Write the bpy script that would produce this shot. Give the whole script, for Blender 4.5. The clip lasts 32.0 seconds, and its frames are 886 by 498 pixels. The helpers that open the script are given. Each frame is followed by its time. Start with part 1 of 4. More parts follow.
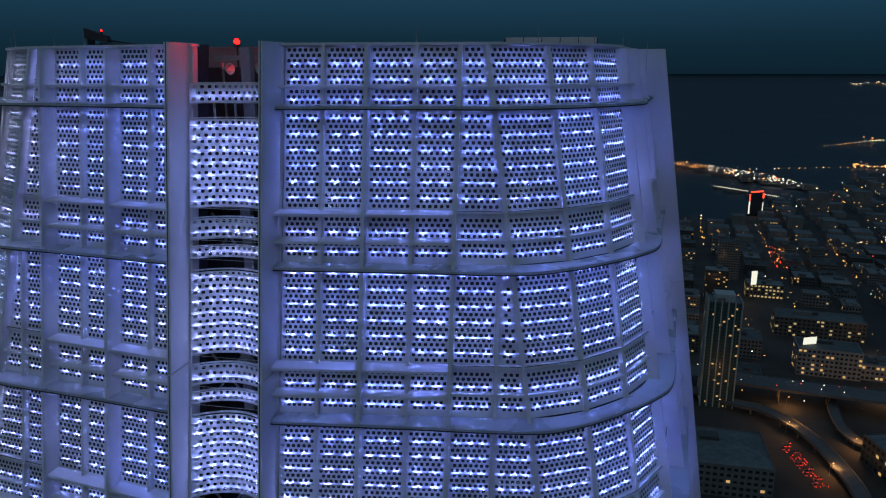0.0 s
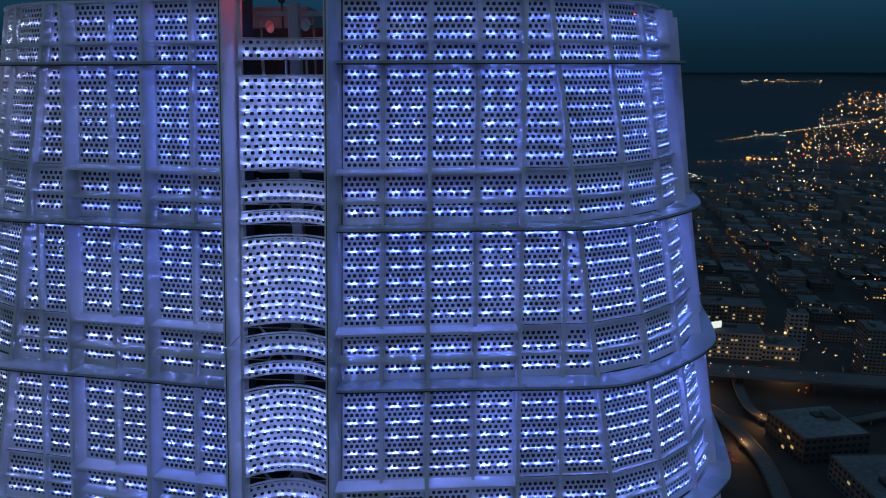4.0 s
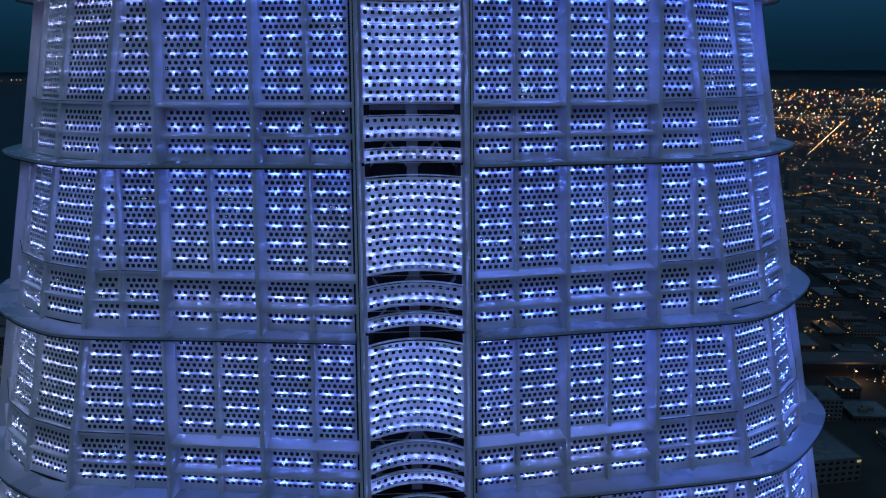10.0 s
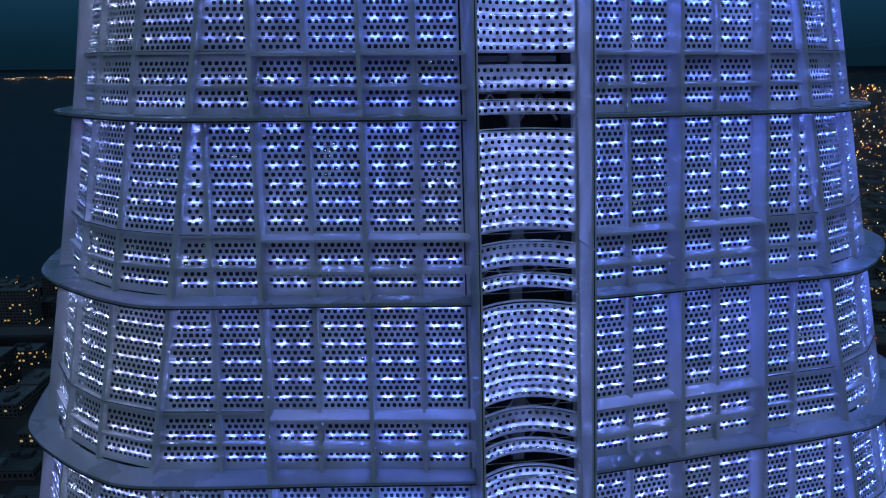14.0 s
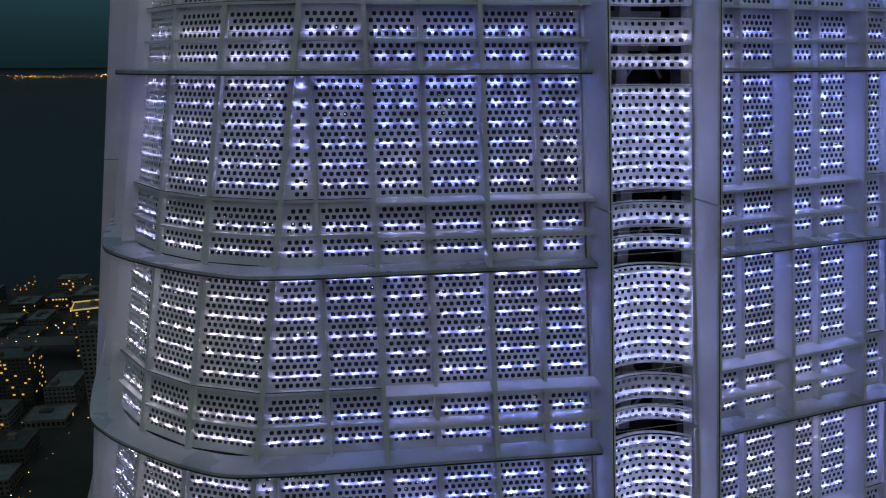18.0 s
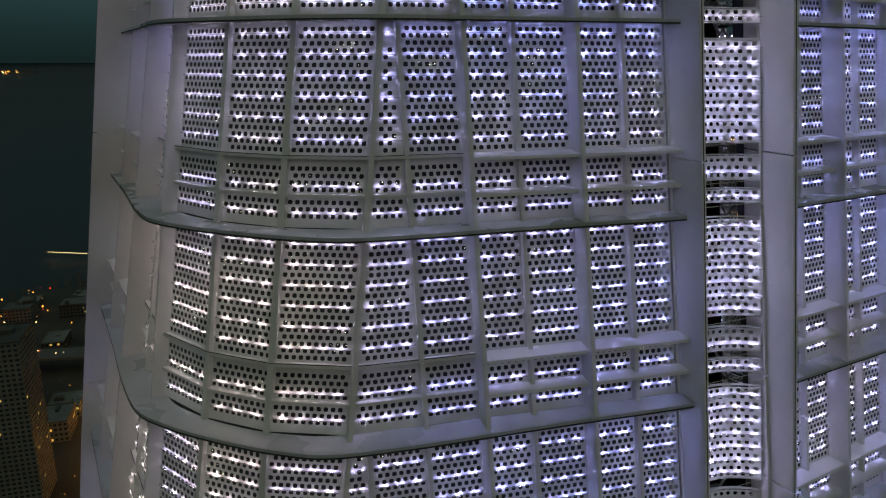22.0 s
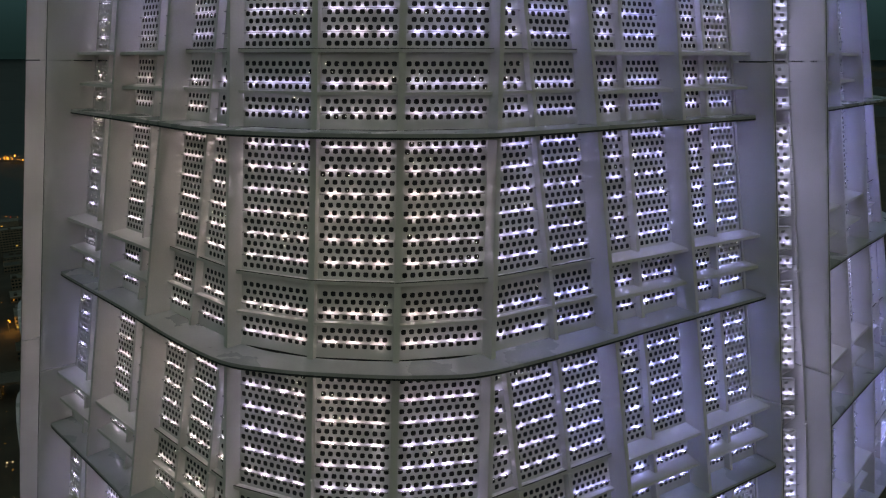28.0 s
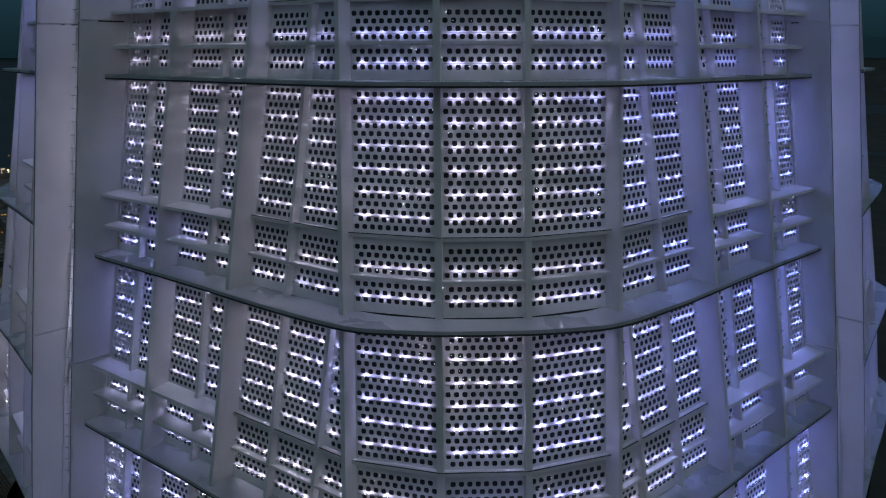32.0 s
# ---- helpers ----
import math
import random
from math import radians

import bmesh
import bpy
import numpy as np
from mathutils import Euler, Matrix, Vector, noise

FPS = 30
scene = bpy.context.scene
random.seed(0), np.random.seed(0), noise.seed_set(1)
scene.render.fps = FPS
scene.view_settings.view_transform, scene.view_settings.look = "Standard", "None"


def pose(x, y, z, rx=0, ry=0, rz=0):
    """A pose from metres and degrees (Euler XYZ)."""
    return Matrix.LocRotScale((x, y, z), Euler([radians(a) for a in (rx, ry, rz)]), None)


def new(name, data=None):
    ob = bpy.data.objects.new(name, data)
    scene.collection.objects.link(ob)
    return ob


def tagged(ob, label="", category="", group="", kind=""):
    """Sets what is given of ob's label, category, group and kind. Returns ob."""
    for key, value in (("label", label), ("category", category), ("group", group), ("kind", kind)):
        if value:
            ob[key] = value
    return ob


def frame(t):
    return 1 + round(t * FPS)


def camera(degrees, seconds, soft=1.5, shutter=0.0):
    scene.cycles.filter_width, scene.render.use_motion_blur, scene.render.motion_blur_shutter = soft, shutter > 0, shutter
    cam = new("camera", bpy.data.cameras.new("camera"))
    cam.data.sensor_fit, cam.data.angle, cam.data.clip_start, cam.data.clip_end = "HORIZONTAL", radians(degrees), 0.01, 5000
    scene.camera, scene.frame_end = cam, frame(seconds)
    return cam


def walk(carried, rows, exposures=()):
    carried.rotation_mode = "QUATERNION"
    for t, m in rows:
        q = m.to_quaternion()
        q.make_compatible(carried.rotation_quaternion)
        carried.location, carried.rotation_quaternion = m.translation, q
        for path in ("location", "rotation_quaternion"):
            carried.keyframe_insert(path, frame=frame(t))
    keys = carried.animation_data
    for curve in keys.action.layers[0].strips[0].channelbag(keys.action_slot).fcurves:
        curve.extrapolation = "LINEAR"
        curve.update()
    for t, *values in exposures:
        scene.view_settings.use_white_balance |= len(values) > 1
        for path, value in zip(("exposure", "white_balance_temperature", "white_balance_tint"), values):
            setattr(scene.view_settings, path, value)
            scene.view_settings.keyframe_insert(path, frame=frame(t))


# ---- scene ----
# A tall tower's crown at dusk, circled by a flying camera. World: x right, y ahead of the first view, z up, ground at 0.
cam = camera(63.79, 32.0, soft=1.15)
# seconds, x, y, z, and the three turns of pose()
ROWS = [
    (0.0, 0.153, 0.063, 322.100, 75.858, 0.124, 1.274),
    (0.5, -0.449, 0.026, 321.931, 75.852, 0.119, 0.389),
    (1.0, -1.043, -0.004, 321.765, 75.831, 0.109, -0.484),
    (1.5, -1.641, -0.009, 321.601, 75.825, 0.120, -1.373),
    (2.0, -2.232, 0.014, 321.434, 75.816, 0.128, -2.241),
    (2.5, -2.813, 0.062, 321.270, 75.803, 0.150, -3.091),
    (3.0, -3.402, 0.128, 321.109, 75.786, 0.169, -3.977),
    (3.5, -3.989, 0.212, 320.951, 75.772, 0.169, -4.845),
    (5.5, -6.296, 0.685, 320.242, 75.798, 0.154, -8.396),
    (6.0, -6.856, 0.833, 320.086, 75.740, 0.151, -9.264),
    (6.5, -7.412, 0.989, 319.909, 75.712, 0.152, -10.113),
    (7.0, -7.971, 1.152, 319.722, 75.726, 0.144, -10.919),
    (7.5, -8.529, 1.332, 319.560, 75.685, 0.154, -11.532),
    (8.0, -9.083, 1.512, 319.394, 75.695, 0.150, -11.923),
    (8.5, -9.641, 1.698, 319.230, 75.696, 0.154, -12.292),
    (9.0, -10.192, 1.897, 319.078, 75.652, 0.143, -12.686),
    (9.5, -10.741, 2.098, 318.926, 75.614, 0.130, -13.188),
    (10.0, -11.297, 2.303, 318.750, 75.626, 0.144, -13.721),
    (10.5, -11.841, 2.519, 318.578, 75.596, 0.150, -14.219),
    (11.0, -12.387, 2.743, 318.395, 75.583, 0.155, -14.691),
    (11.5, -12.938, 2.982, 318.232, 75.547, 0.171, -15.266),
    (12.0, -13.485, 3.222, 318.069, 75.510, 0.194, -15.822),
    (12.5, -14.037, 3.472, 317.904, 75.504, 0.214, -16.400),
    (13.0, -14.585, 3.728, 317.745, 75.470, 0.228, -17.004),
    (13.5, -15.132, 3.993, 317.585, 75.440, 0.248, -17.700),
    (14.0, -15.682, 4.266, 317.439, 75.378, 0.251, -18.397),
    (14.5, -16.238, 4.556, 317.309, 75.283, 0.238, -19.076),
    (16.5, -18.457, 5.774, 316.681, 75.313, 0.234, -21.912),
    (17.0, -19.010, 6.094, 316.552, 75.272, 0.230, -22.629),
    (17.5, -19.575, 6.420, 316.407, 75.280, 0.201, -23.401),
    (18.0, -20.137, 6.764, 316.268, 75.291, 0.203, -24.192),
    (18.5, -20.694, 7.112, 316.137, 75.249, 0.184, -25.006),
    (19.0, -21.246, 7.466, 316.009, 75.224, 0.165, -25.836),
    (19.5, -21.783, 7.834, 315.875, 75.186, 0.152, -26.786),
    (20.0, -22.311, 8.202, 315.746, 75.158, 0.141, -27.922),
    (20.5, -22.828, 8.563, 315.594, 75.156, 0.121, -29.123),
    (21.0, -23.334, 8.942, 315.446, 75.111, 0.099, -30.166),
    (21.5, -23.827, 9.330, 315.298, 75.028, 0.062, -31.591),
    (22.0, -24.281, 9.687, 315.121, 75.032, 0.039, -33.028),
    (22.5, -24.801, 10.114, 314.921, 75.028, 0.048, -34.589),
    (23.0, -25.230, 10.475, 314.749, 75.026, 0.054, -35.892),
    (23.5, -25.699, 10.889, 314.549, 75.010, 0.046, -37.279),
    (24.0, -26.159, 11.301, 314.344, 74.992, 0.035, -38.656),
    (24.5, -26.608, 11.731, 314.141, 74.957, 0.015, -40.038),
    (26.5, -28.361, 13.577, 313.340, 74.823, -0.042, -45.608),
    (27.0, -28.788, 14.050, 313.137, 74.836, -0.051, -46.957),
    (27.5, -29.199, 14.525, 312.941, 74.838, -0.054, -48.199),
    (28.0, -29.592, 15.009, 312.756, 74.828, -0.056, -49.415),
    (28.5, -29.968, 15.496, 312.604, 74.761, -0.069, -50.488),
    (29.0, -30.338, 15.988, 312.443, 74.785, -0.052, -51.525),
    (29.5, -30.694, 16.483, 312.309, 74.771, -0.039, -52.552),
    (30.0, -31.042, 16.974, 312.171, 74.786, -0.029, -53.553),
    (30.5, -31.380, 17.474, 312.049, 74.768, -0.017, -54.571),
    (31.0, -31.711, 17.978, 311.943, 74.736, -0.015, -55.545),
    (31.5, -32.037, 18.488, 311.836, 74.731, -0.002, -56.540),
    (32.0, -32.355, 19.001, 311.737, 74.721, 0.003, -57.620),
]
EXPOSURES = [(0.0, 0.3, 6000, 5), (3.0, 0.2, 5250, 5), (6.0, 0.25, 6200, 5), (9.0, 0.06, 5250, 4), (13.0, 0.06, 5000, 4), (14.5, 0.12, 5600, 4), (17.0, 0.38, 7600, -1), (20.0, 0.4, 10400, -3), (22.0, 0.46, 13500, -4), (28.0, 0.44, 14500, -4), (30.0, 0.46, 11000, 0), (32.0, 0.34, 7500, 2)]
walk(cam, [(t, pose(*r)) for t, *r in ROWS], EXPOSURES)

# ---- dusk sky ----
world = bpy.data.worlds.new("dusk_sky")
scene.world = world
world.use_nodes = True
wn, wl = world.node_tree.nodes, world.node_tree.links
coord, split = wn.new("ShaderNodeTexCoord"), wn.new("ShaderNodeSeparateXYZ")
wl.new(coord.outputs["Generated"], split.inputs[0])


def sky_layer(value, low, high, colour, before):
    """One soft band of the dusk sky: colour times a smooth rise of value between low and high, added to what is before."""
    rise = wn.new("ShaderNodeMapRange")
    rise.interpolation_type = "SMOOTHSTEP"
    rise.inputs["From Min"].default_value, rise.inputs["From Max"].default_value = low, high
    wl.new(value, rise.inputs["Value"])
    scale = wn.new("ShaderNodeVectorMath")
    scale.operation = "SCALE"
    scale.inputs[0].default_value = colour
    wl.new(rise.outputs["Result"], scale.inputs["Scale"])
    plus = wn.new("ShaderNodeVectorMath")
    plus.operation = "ADD"
    wl.new(scale.outputs[0], plus.inputs[0])
    if before is None:
        plus.inputs[1].default_value = (0.0043, 0.0140, 0.0225)
    else:
        wl.new(before, plus.inputs[1])
    return plus.outputs[0]


# the sun has set behind the first view: afterglow there, deep blue-green opposite
west = wn.new("ShaderNodeVectorMath")
west.operation = "DOT_PRODUCT"
west.inputs[1].default_value = (-0.25, -0.93, 0.26)
wl.new(coord.outputs["Generated"], west.inputs[0])
layer = sky_layer(split.outputs["Z"], -0.002, 0.15, (0.010, 0.032, 0.058), None)
layer = sky_layer(split.outputs["Z"], 0.15, 0.95, (0.054, 0.070, 0.098), layer)
layer = sky_layer(west.outputs["Value"], 0.0, 1.0, (0.08, 0.077, 0.073), layer)
wn["Background"].inputs["Strength"].default_value = 1.0
wl.new(layer, wn["Background"].inputs["Color"])


# ---- materials ----
def material(name, colour, rough=0.5, metal=0.0, grain=0.0, grain_scale=20.0, stain=0.0, stain_scale=1.0, bump=0.0, per_object=0.0, spec=0.5):
    m = bpy.data.materials.new(name)
    m.use_nodes = True
    n, l = m.node_tree.nodes, m.node_tree.links
    b = n["Principled BSDF"]
    b.inputs["Roughness"].default_value, b.inputs["Metallic"].default_value = rough, metal
    b.inputs["Specular IOR Level"].default_value = spec
    geo = n.new("ShaderNodeTexCoord")
    last = None

    def shade(fac_socket, amount, previous):
        ramp = n.new("ShaderNodeMapRange")
        ramp.inputs["From Min"].default_value, ramp.inputs["From Max"].default_value = 0.3, 0.7
        ramp.inputs["To Min"].default_value, ramp.inputs["To Max"].default_value = 1 - amount, 1 + amount * 0.6
        l.new(fac_socket, ramp.inputs["Value"])
        mul = n.new("ShaderNodeVectorMath")
        mul.operation = "SCALE"
        if previous is None:
            mul.inputs[0].default_value = colour
        else:
            l.new(previous, mul.inputs[0])
        l.new(ramp.outputs["Result"], mul.inputs["Scale"])
        return mul.outputs[0]

    if grain:
        t = n.new("ShaderNodeTexNoise")
        t.inputs["Scale"].default_value, t.inputs["Detail"].default_value = grain_scale, 4
        l.new(geo.outputs["Object"], t.inputs["Vector"])
        last = shade(t.outputs["Fac"], grain, last)
        if bump:
            bp = n.new("ShaderNodeBump")
            bp.inputs["Strength"].default_value, bp.inputs["Distance"].default_value = bump, 0.01
            l.new(t.outputs["Fac"], bp.inputs["Height"])
            l.new(bp.outputs["Normal"], b.inputs["Normal"])
    if stain:
        t = n.new("ShaderNodeTexNoise")
        t.inputs["Scale"].default_value, t.inputs["Detail"].default_value = stain_scale, 6
        l.new(geo.outputs["Object"], t.inputs["Vector"])
        last = shade(t.outputs["Fac"], stain, last)
        rr = n.new("ShaderNodeMapRange")
        rr.inputs["To Min"].default_value, rr.inputs["To Max"].default_value = max(rough - 0.12, 0.02), min(rough + 0.15, 1)
        l.new(t.outputs["Fac"], rr.inputs["Value"])
        l.new(rr.outputs["Result"], b.inputs["Roughness"])
    if per_object:
        o = n.new("ShaderNodeObjectInfo")
        last = shade(o.outputs["Random"], per_object, last)
    if last is None:
        b.inputs["Base Color"].default_value = (*colour, 1)
    else:
        l.new(last, b.inputs["Base Color"])
    return m


def glow(name, colour, strength, lights=False):
    m = bpy.data.materials.new(name)
    m.use_nodes = True
    n, l = m.node_tree.nodes, m.node_tree.links
    n.remove(n["Principled BSDF"])
    e = n.new("ShaderNodeEmission")
    e.inputs["Color"].default_value, e.inputs["Strength"].default_value = (*colour, 1), strength
    l.new(e.outputs["Emission"], n["Material Output"].inputs["Surface"])
    if not lights:
        m.cycles.emission_sampling = "NONE"
    return m


PAINT = material("white_painted_aluminium", (0.68, 0.67, 0.67), 0.45, 0.0, 0.05, 30, 0.10, 0.5, 0.05)
SHEET = material("perforated_aluminium", (0.66, 0.66, 0.67), 0.42, 0.0, 0.04, 40, 0.12, 0.9, 0.03, 0.10)
SHELF = material("weathered_shelf_aluminium", (0.44, 0.47, 0.49), 0.27, 0.0, 0.06, 25, 0.16, 0.6, 0.05)
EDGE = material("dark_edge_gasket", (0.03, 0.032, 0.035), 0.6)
DARK = material("dark_steel_and_shade", (0.022, 0.024, 0.03), 0.6, 0.0, 0.3, 3, 0.5, 0.4)
STEEL = material("grey_painted_steel", (0.30, 0.30, 0.32), 0.5, 0.0, 0.1, 8)
ROOF = material("roof_membrane", (0.10, 0.10, 0.11), 0.8, 0.0, 0.2, 2, 0.3, 0.2)
EQUIP = material("dull_roof_equipment", (0.22, 0.22, 0.23), 0.6, 0.0, 0.15, 3)
WHITE = material("white_enamel", (0.8, 0.8, 0.8), 0.35, 0.0, 0.05, 10)
GLASS = material("dark_office_glass", (0.02, 0.025, 0.03), 0.08, 0.0, 0.2, 0.5)
WATER = material("bay_water", (0.003, 0.009, 0.014), 0.5, 0.0, 0.3, 0.02, 0.0, spec=0.38)
RED_LAMP = glow("red_beacon_light", (1.0, 0.004, 0.003), 8.0)
RAIL = material("grey_light_rail", (0.33, 0.33, 0.35), 0.5, 0.0, 0.08, 30)


SPARKLE = glow("white_sparkle_glow", (0.75, 0.85, 1.0), 2.2)


def led_material(name, deep, pale, strength):
    """The light diodes show a slow picture: deep blue with pale drifts, by place on the tower."""
    m = bpy.data.materials.new(name)
    m.use_nodes = True
    n, l = m.node_tree.nodes, m.node_tree.links
    n.remove(n["Principled BSDF"])
    e = n.new("ShaderNodeEmission")
    geo = n.new("ShaderNodeNewGeometry")
    sep = n.new("ShaderNodeSeparateXYZ")
    l.new(geo.outputs["Position"], sep.inputs[0])
    noi = n.new("ShaderNodeTexNoise")
    noi.inputs["Scale"].default_value, noi.inputs["Detail"].default_value = 0.16, 2
    l.new(geo.outputs["Position"], noi.inputs["Vector"])
    # paler towards the tower's far corner (lower x)
    side = n.new("ShaderNodeMapRange")
    side.inputs["From Min"].default_value, side.inputs["From Max"].default_value = -12.0, -18.5
    side.inputs["To Min"].default_value, side.inputs["To Max"].default_value = -0.05, 0.25
    l.new(sep.outputs["X"], side.inputs["Value"])
    add = n.new("ShaderNodeMath")
    add.operation = "ADD"
    l.new(noi.outputs["Fac"], add.inputs[0])
    l.new(side.outputs["Result"], add.inputs[1])
    ramp = n.new("ShaderNodeValToRGB")
    ramp.color_ramp.elements[0].position, ramp.color_ramp.elements[0].color = 0.45, (*deep, 1)
    ramp.color_ramp.elements[1].position, ramp.color_ramp.elements[1].color = 0.80, (*pale, 1)
    l.new(add.outputs[0], ramp.inputs["Fac"])
    l.new(ramp.outputs["Color"], e.inputs["Color"])
    # the picture is dimmer on that side
    dim = n.new("ShaderNodeMapRange")
    dim.inputs["From Min"].default_value, dim.inputs["From Max"].default_value = -8.0, -13.0
    dim.inputs["To Min"].default_value, dim.inputs["To Max"].default_value = strength, strength * 0.78
    l.new(sep.outputs["X"], dim.inputs["Value"])
    # single diodes along the bar
    uv = n.new("ShaderNodeUVMap")
    uv.uv_map = "along"
    place_on = n.new("ShaderNodeSeparateXYZ")
    l.new(uv.outputs["UV"], place_on.inputs[0])
    turn = n.new("ShaderNodeMath")
    turn.operation = "MULTIPLY_ADD"
    turn.inputs[1].default_value, turn.inputs[2].default_value = 2 * math.pi, math.pi
    l.new(place_on.outputs["X"], turn.inputs[0])
    wave = n.new("ShaderNodeMath")
    wave.operation = "COSINE"
    l.new(turn.outputs[0], wave.inputs[0])
    spot = n.new("ShaderNodeMapRange")
    spot.interpolation_type = "SMOOTHSTEP"
    spot.inputs["From Min"].default_value, spot.inputs["From Max"].default_value = -0.5, 0.8
    spot.inputs["To Min"].default_value, spot.inputs["To Max"].default_value = 0.06, 1.0
    l.new(wave.outputs[0], spot.inputs["Value"])
    power = n.new("ShaderNodeMath")
    power.operation = "MULTIPLY"
    l.new(dim.outputs["Result"], power.inputs[0])
    l.new(spot.outputs["Result"], power.inputs[1])
    l.new(power.outputs[0], e.inputs["Strength"])
    l.new(e.outputs["Emission"], n["Material Output"].inputs["Surface"])
    return m


LED = led_material("display_diodes", (0.150, 0.196, 0.81), (0.224, 0.212, 0.345), 86.0)
LED_PALE = led_material("slot_diodes", (0.27, 0.32, 0.94), (0.44, 0.43, 0.70), 40.0)


# ---- mesh helpers ----
class Build:
    """Vertices and faces of one mesh."""

    def __init__(self):
        self.v, self.f, self.uv = [], [], []

    def quad(self, *p):
        k = len(self.v)
        self.v.extend(tuple(q) for q in p)
        self.f.append(tuple(range(k, k + len(p))))

    def hexa(self, a, b):
        """A solid between two four-cornered loops, a below (or behind) and b above."""
        k = len(self.v)
        self.v.extend(tuple(q) for q in (*a, *b))
        self.f += [(k + 3, k + 2, k + 1, k), (k + 4, k + 5, k + 6, k + 7)]
        self.f += [(k + i, k + (i + 1) % 4, k + 4 + (i + 1) % 4, k + 4 + i) for i in range(4)]

    def chain(self, loops):
        """One closed solid through a row of four-cornered loops."""
        k = len(self.v)
        for loop in loops:
            self.v.extend(tuple(q) for q in loop)
        self.f.append((k + 3, k + 2, k + 1, k))
        for j in range(len(loops) - 1):
            a, b = k + 4 * j, k + 4 * j + 4
            self.f += [(a + i, a + (i + 1) % 4, b + (i + 1) % 4, b + i) for i in range(4)]
        b = k + 4 * len(loops) - 4
        self.f.append((b, b + 1, b + 2, b + 3))

    def box(self, x0, y0, z0, x1, y1, z1):
        self.hexa([(x0, y0, z0), (x1, y0, z0), (x1, y1, z0), (x0, y1, z0)], [(x0, y0, z1), (x1, y0, z1), (x1, y1, z1), (x0, y1, z1)])

    def tube(self, a, b, r0, r1, sides=10):
        a, b = Vector(a), Vector(b)
        q = (b - a).to_track_quat("Z", "Y")
        k = len(self.v)
        for c, r in ((a, r0), (b, r1)):
            for i in range(sides):
                w = 2 * math.pi * i / sides
                self.v.append(tuple(c + q @ Vector((r * math.cos(w), r * math.sin(w), 0))))
        for i in range(sides):
            j = (i + 1) % sides
            self.f.append((k + i, k + j, k + sides + j, k + sides + i))
        self.f += [tuple(k + i for i in reversed(range(sides))), tuple(k + sides + i for i in range(sides))]

    def ball(self, c, r, rings=6, sides=10, squash=1.0):
        k = len(self.v)
        self.v.append((c[0], c[1], c[2] - r * squash))
        for i in range(1, rings):
            w = math.pi * i / rings - math.pi / 2
            for j in range(sides):
                u = 2 * math.pi * j / sides
                self.v.append((c[0] + r * math.cos(w) * math.cos(u), c[1] + r * math.cos(w) * math.sin(u), c[2] + r * squash * math.sin(w)))
        self.v.append((c[0], c[1], c[2] + r * squash))
        top = len(self.v) - 1
        for j in range(sides):
            self.f.append((k, k + 1 + (j + 1) % sides, k + 1 + j))
            for i in range(rings - 2):
                p, q = k + 1 + i * sides, k + 1 + (i + 1) * sides
                self.f.append((p + j, p + (j + 1) % sides, q + (j + 1) % sides, q + j))
            p = k + 1 + (rings - 2) * sides
            self.f.append((p + j, p + (j + 1) % sides, top))

    def mesh(self, name, mat):
        me = bpy.data.meshes.new(name)
        me.from_pydata(self.v, [], self.f)
        me.materials.append(mat)
        if self.uv:
            layer = me.uv_layers.new(name="along")
            layer.data.foreach_set("uv", [c for q in self.uv for c in q])
        return me


def part(name, made, mat, parent, label="", kind=""):
    ob = new(name, made.mesh(name, mat) if isinstance(made, Build) else made)
    ob.parent = parent
    return tagged(ob, label, kind=kind)


def thing(name, label, category, group="", kind="", m=None):
    ob = new(name)
    ob.empty_display_size = 0.2
    if m is not None:
        ob.matrix_basis = m
    return tagged(ob, label, category, group, kind)


# ---- the tower's plan ----
TX, TY, TURNED = -4.742, 36.360, -10.338
KINK = radians(8.1)          # each face breaks by twice this at its middle slot
HALF = math.pi / 4 - KINK       # half the turn of a rounded corner
RC = 5.38                       # radius of the rounded corner at the fins' front
SLOT, M1, M2 = 1.50, 4.55, 7.42   # half slot, the two deep fins along a flat
MULLIONS = (3.12, 6.05)         # shallow mullions between them
SKIN = -0.64                    # perforated skin behind the fins' front on the flats
CSKIN = -0.92                    # and at the corner's inner fins
SHELVES = [320.92, 315.98, 311.11, 306.23, 301.35, 296.47, 291.59]
TOP = 322.93
PX, PZ = 0.180, 0.1672           # spacing of the holes


def front(z):
    """Distance of a flat's fin fronts from the tower's axis."""
    d = max(z, 300.0) - 312.5
    return 15.50 - 0.176 * d + 0.0004 * d * d + (0.19 * (300.0 - max(z, 250.0)) if z < 300 else 0) * 0.7


def flat(s, off, z):
    """A point on the flat beside the slot at -y: s along it from the slot's middle line, off outwards from the fins' front."""
    p, a = front(z), 1.5 * math.pi - KINK
    n, t = (math.cos(a), math.sin(a)), (math.sin(a), -math.cos(a))
    k = s - p * math.tan(KINK)
    return (n[0] * (p + off) + t[0] * k, n[1] * (p + off) + t[1] * k, z)


def swap(q):
    return (q[1], q[0], q[2])


def flat_end(z):
    """Where the flat ends and the corner begins."""
    return front(z) * (math.tan(KINK) + math.tan(HALF)) - RC * math.tan(HALF)


def corner(a, off, z):
    """A point of the rounded corner at angle a from its middle (positive towards the slot at -y)."""
    c, w = (front(z) - RC) / math.cos(HALF), math.radians(225) + a
    return (-c * math.sqrt(0.5) + (RC + off) * math.cos(w), -c * math.sqrt(0.5) + (RC + off) * math.sin(w), z)


INNER = 0.209                  # angle of the corner's inner fins


def lerp(a, b, w):
    return tuple(p + (q - p) * w for p, q in zip(a, b))


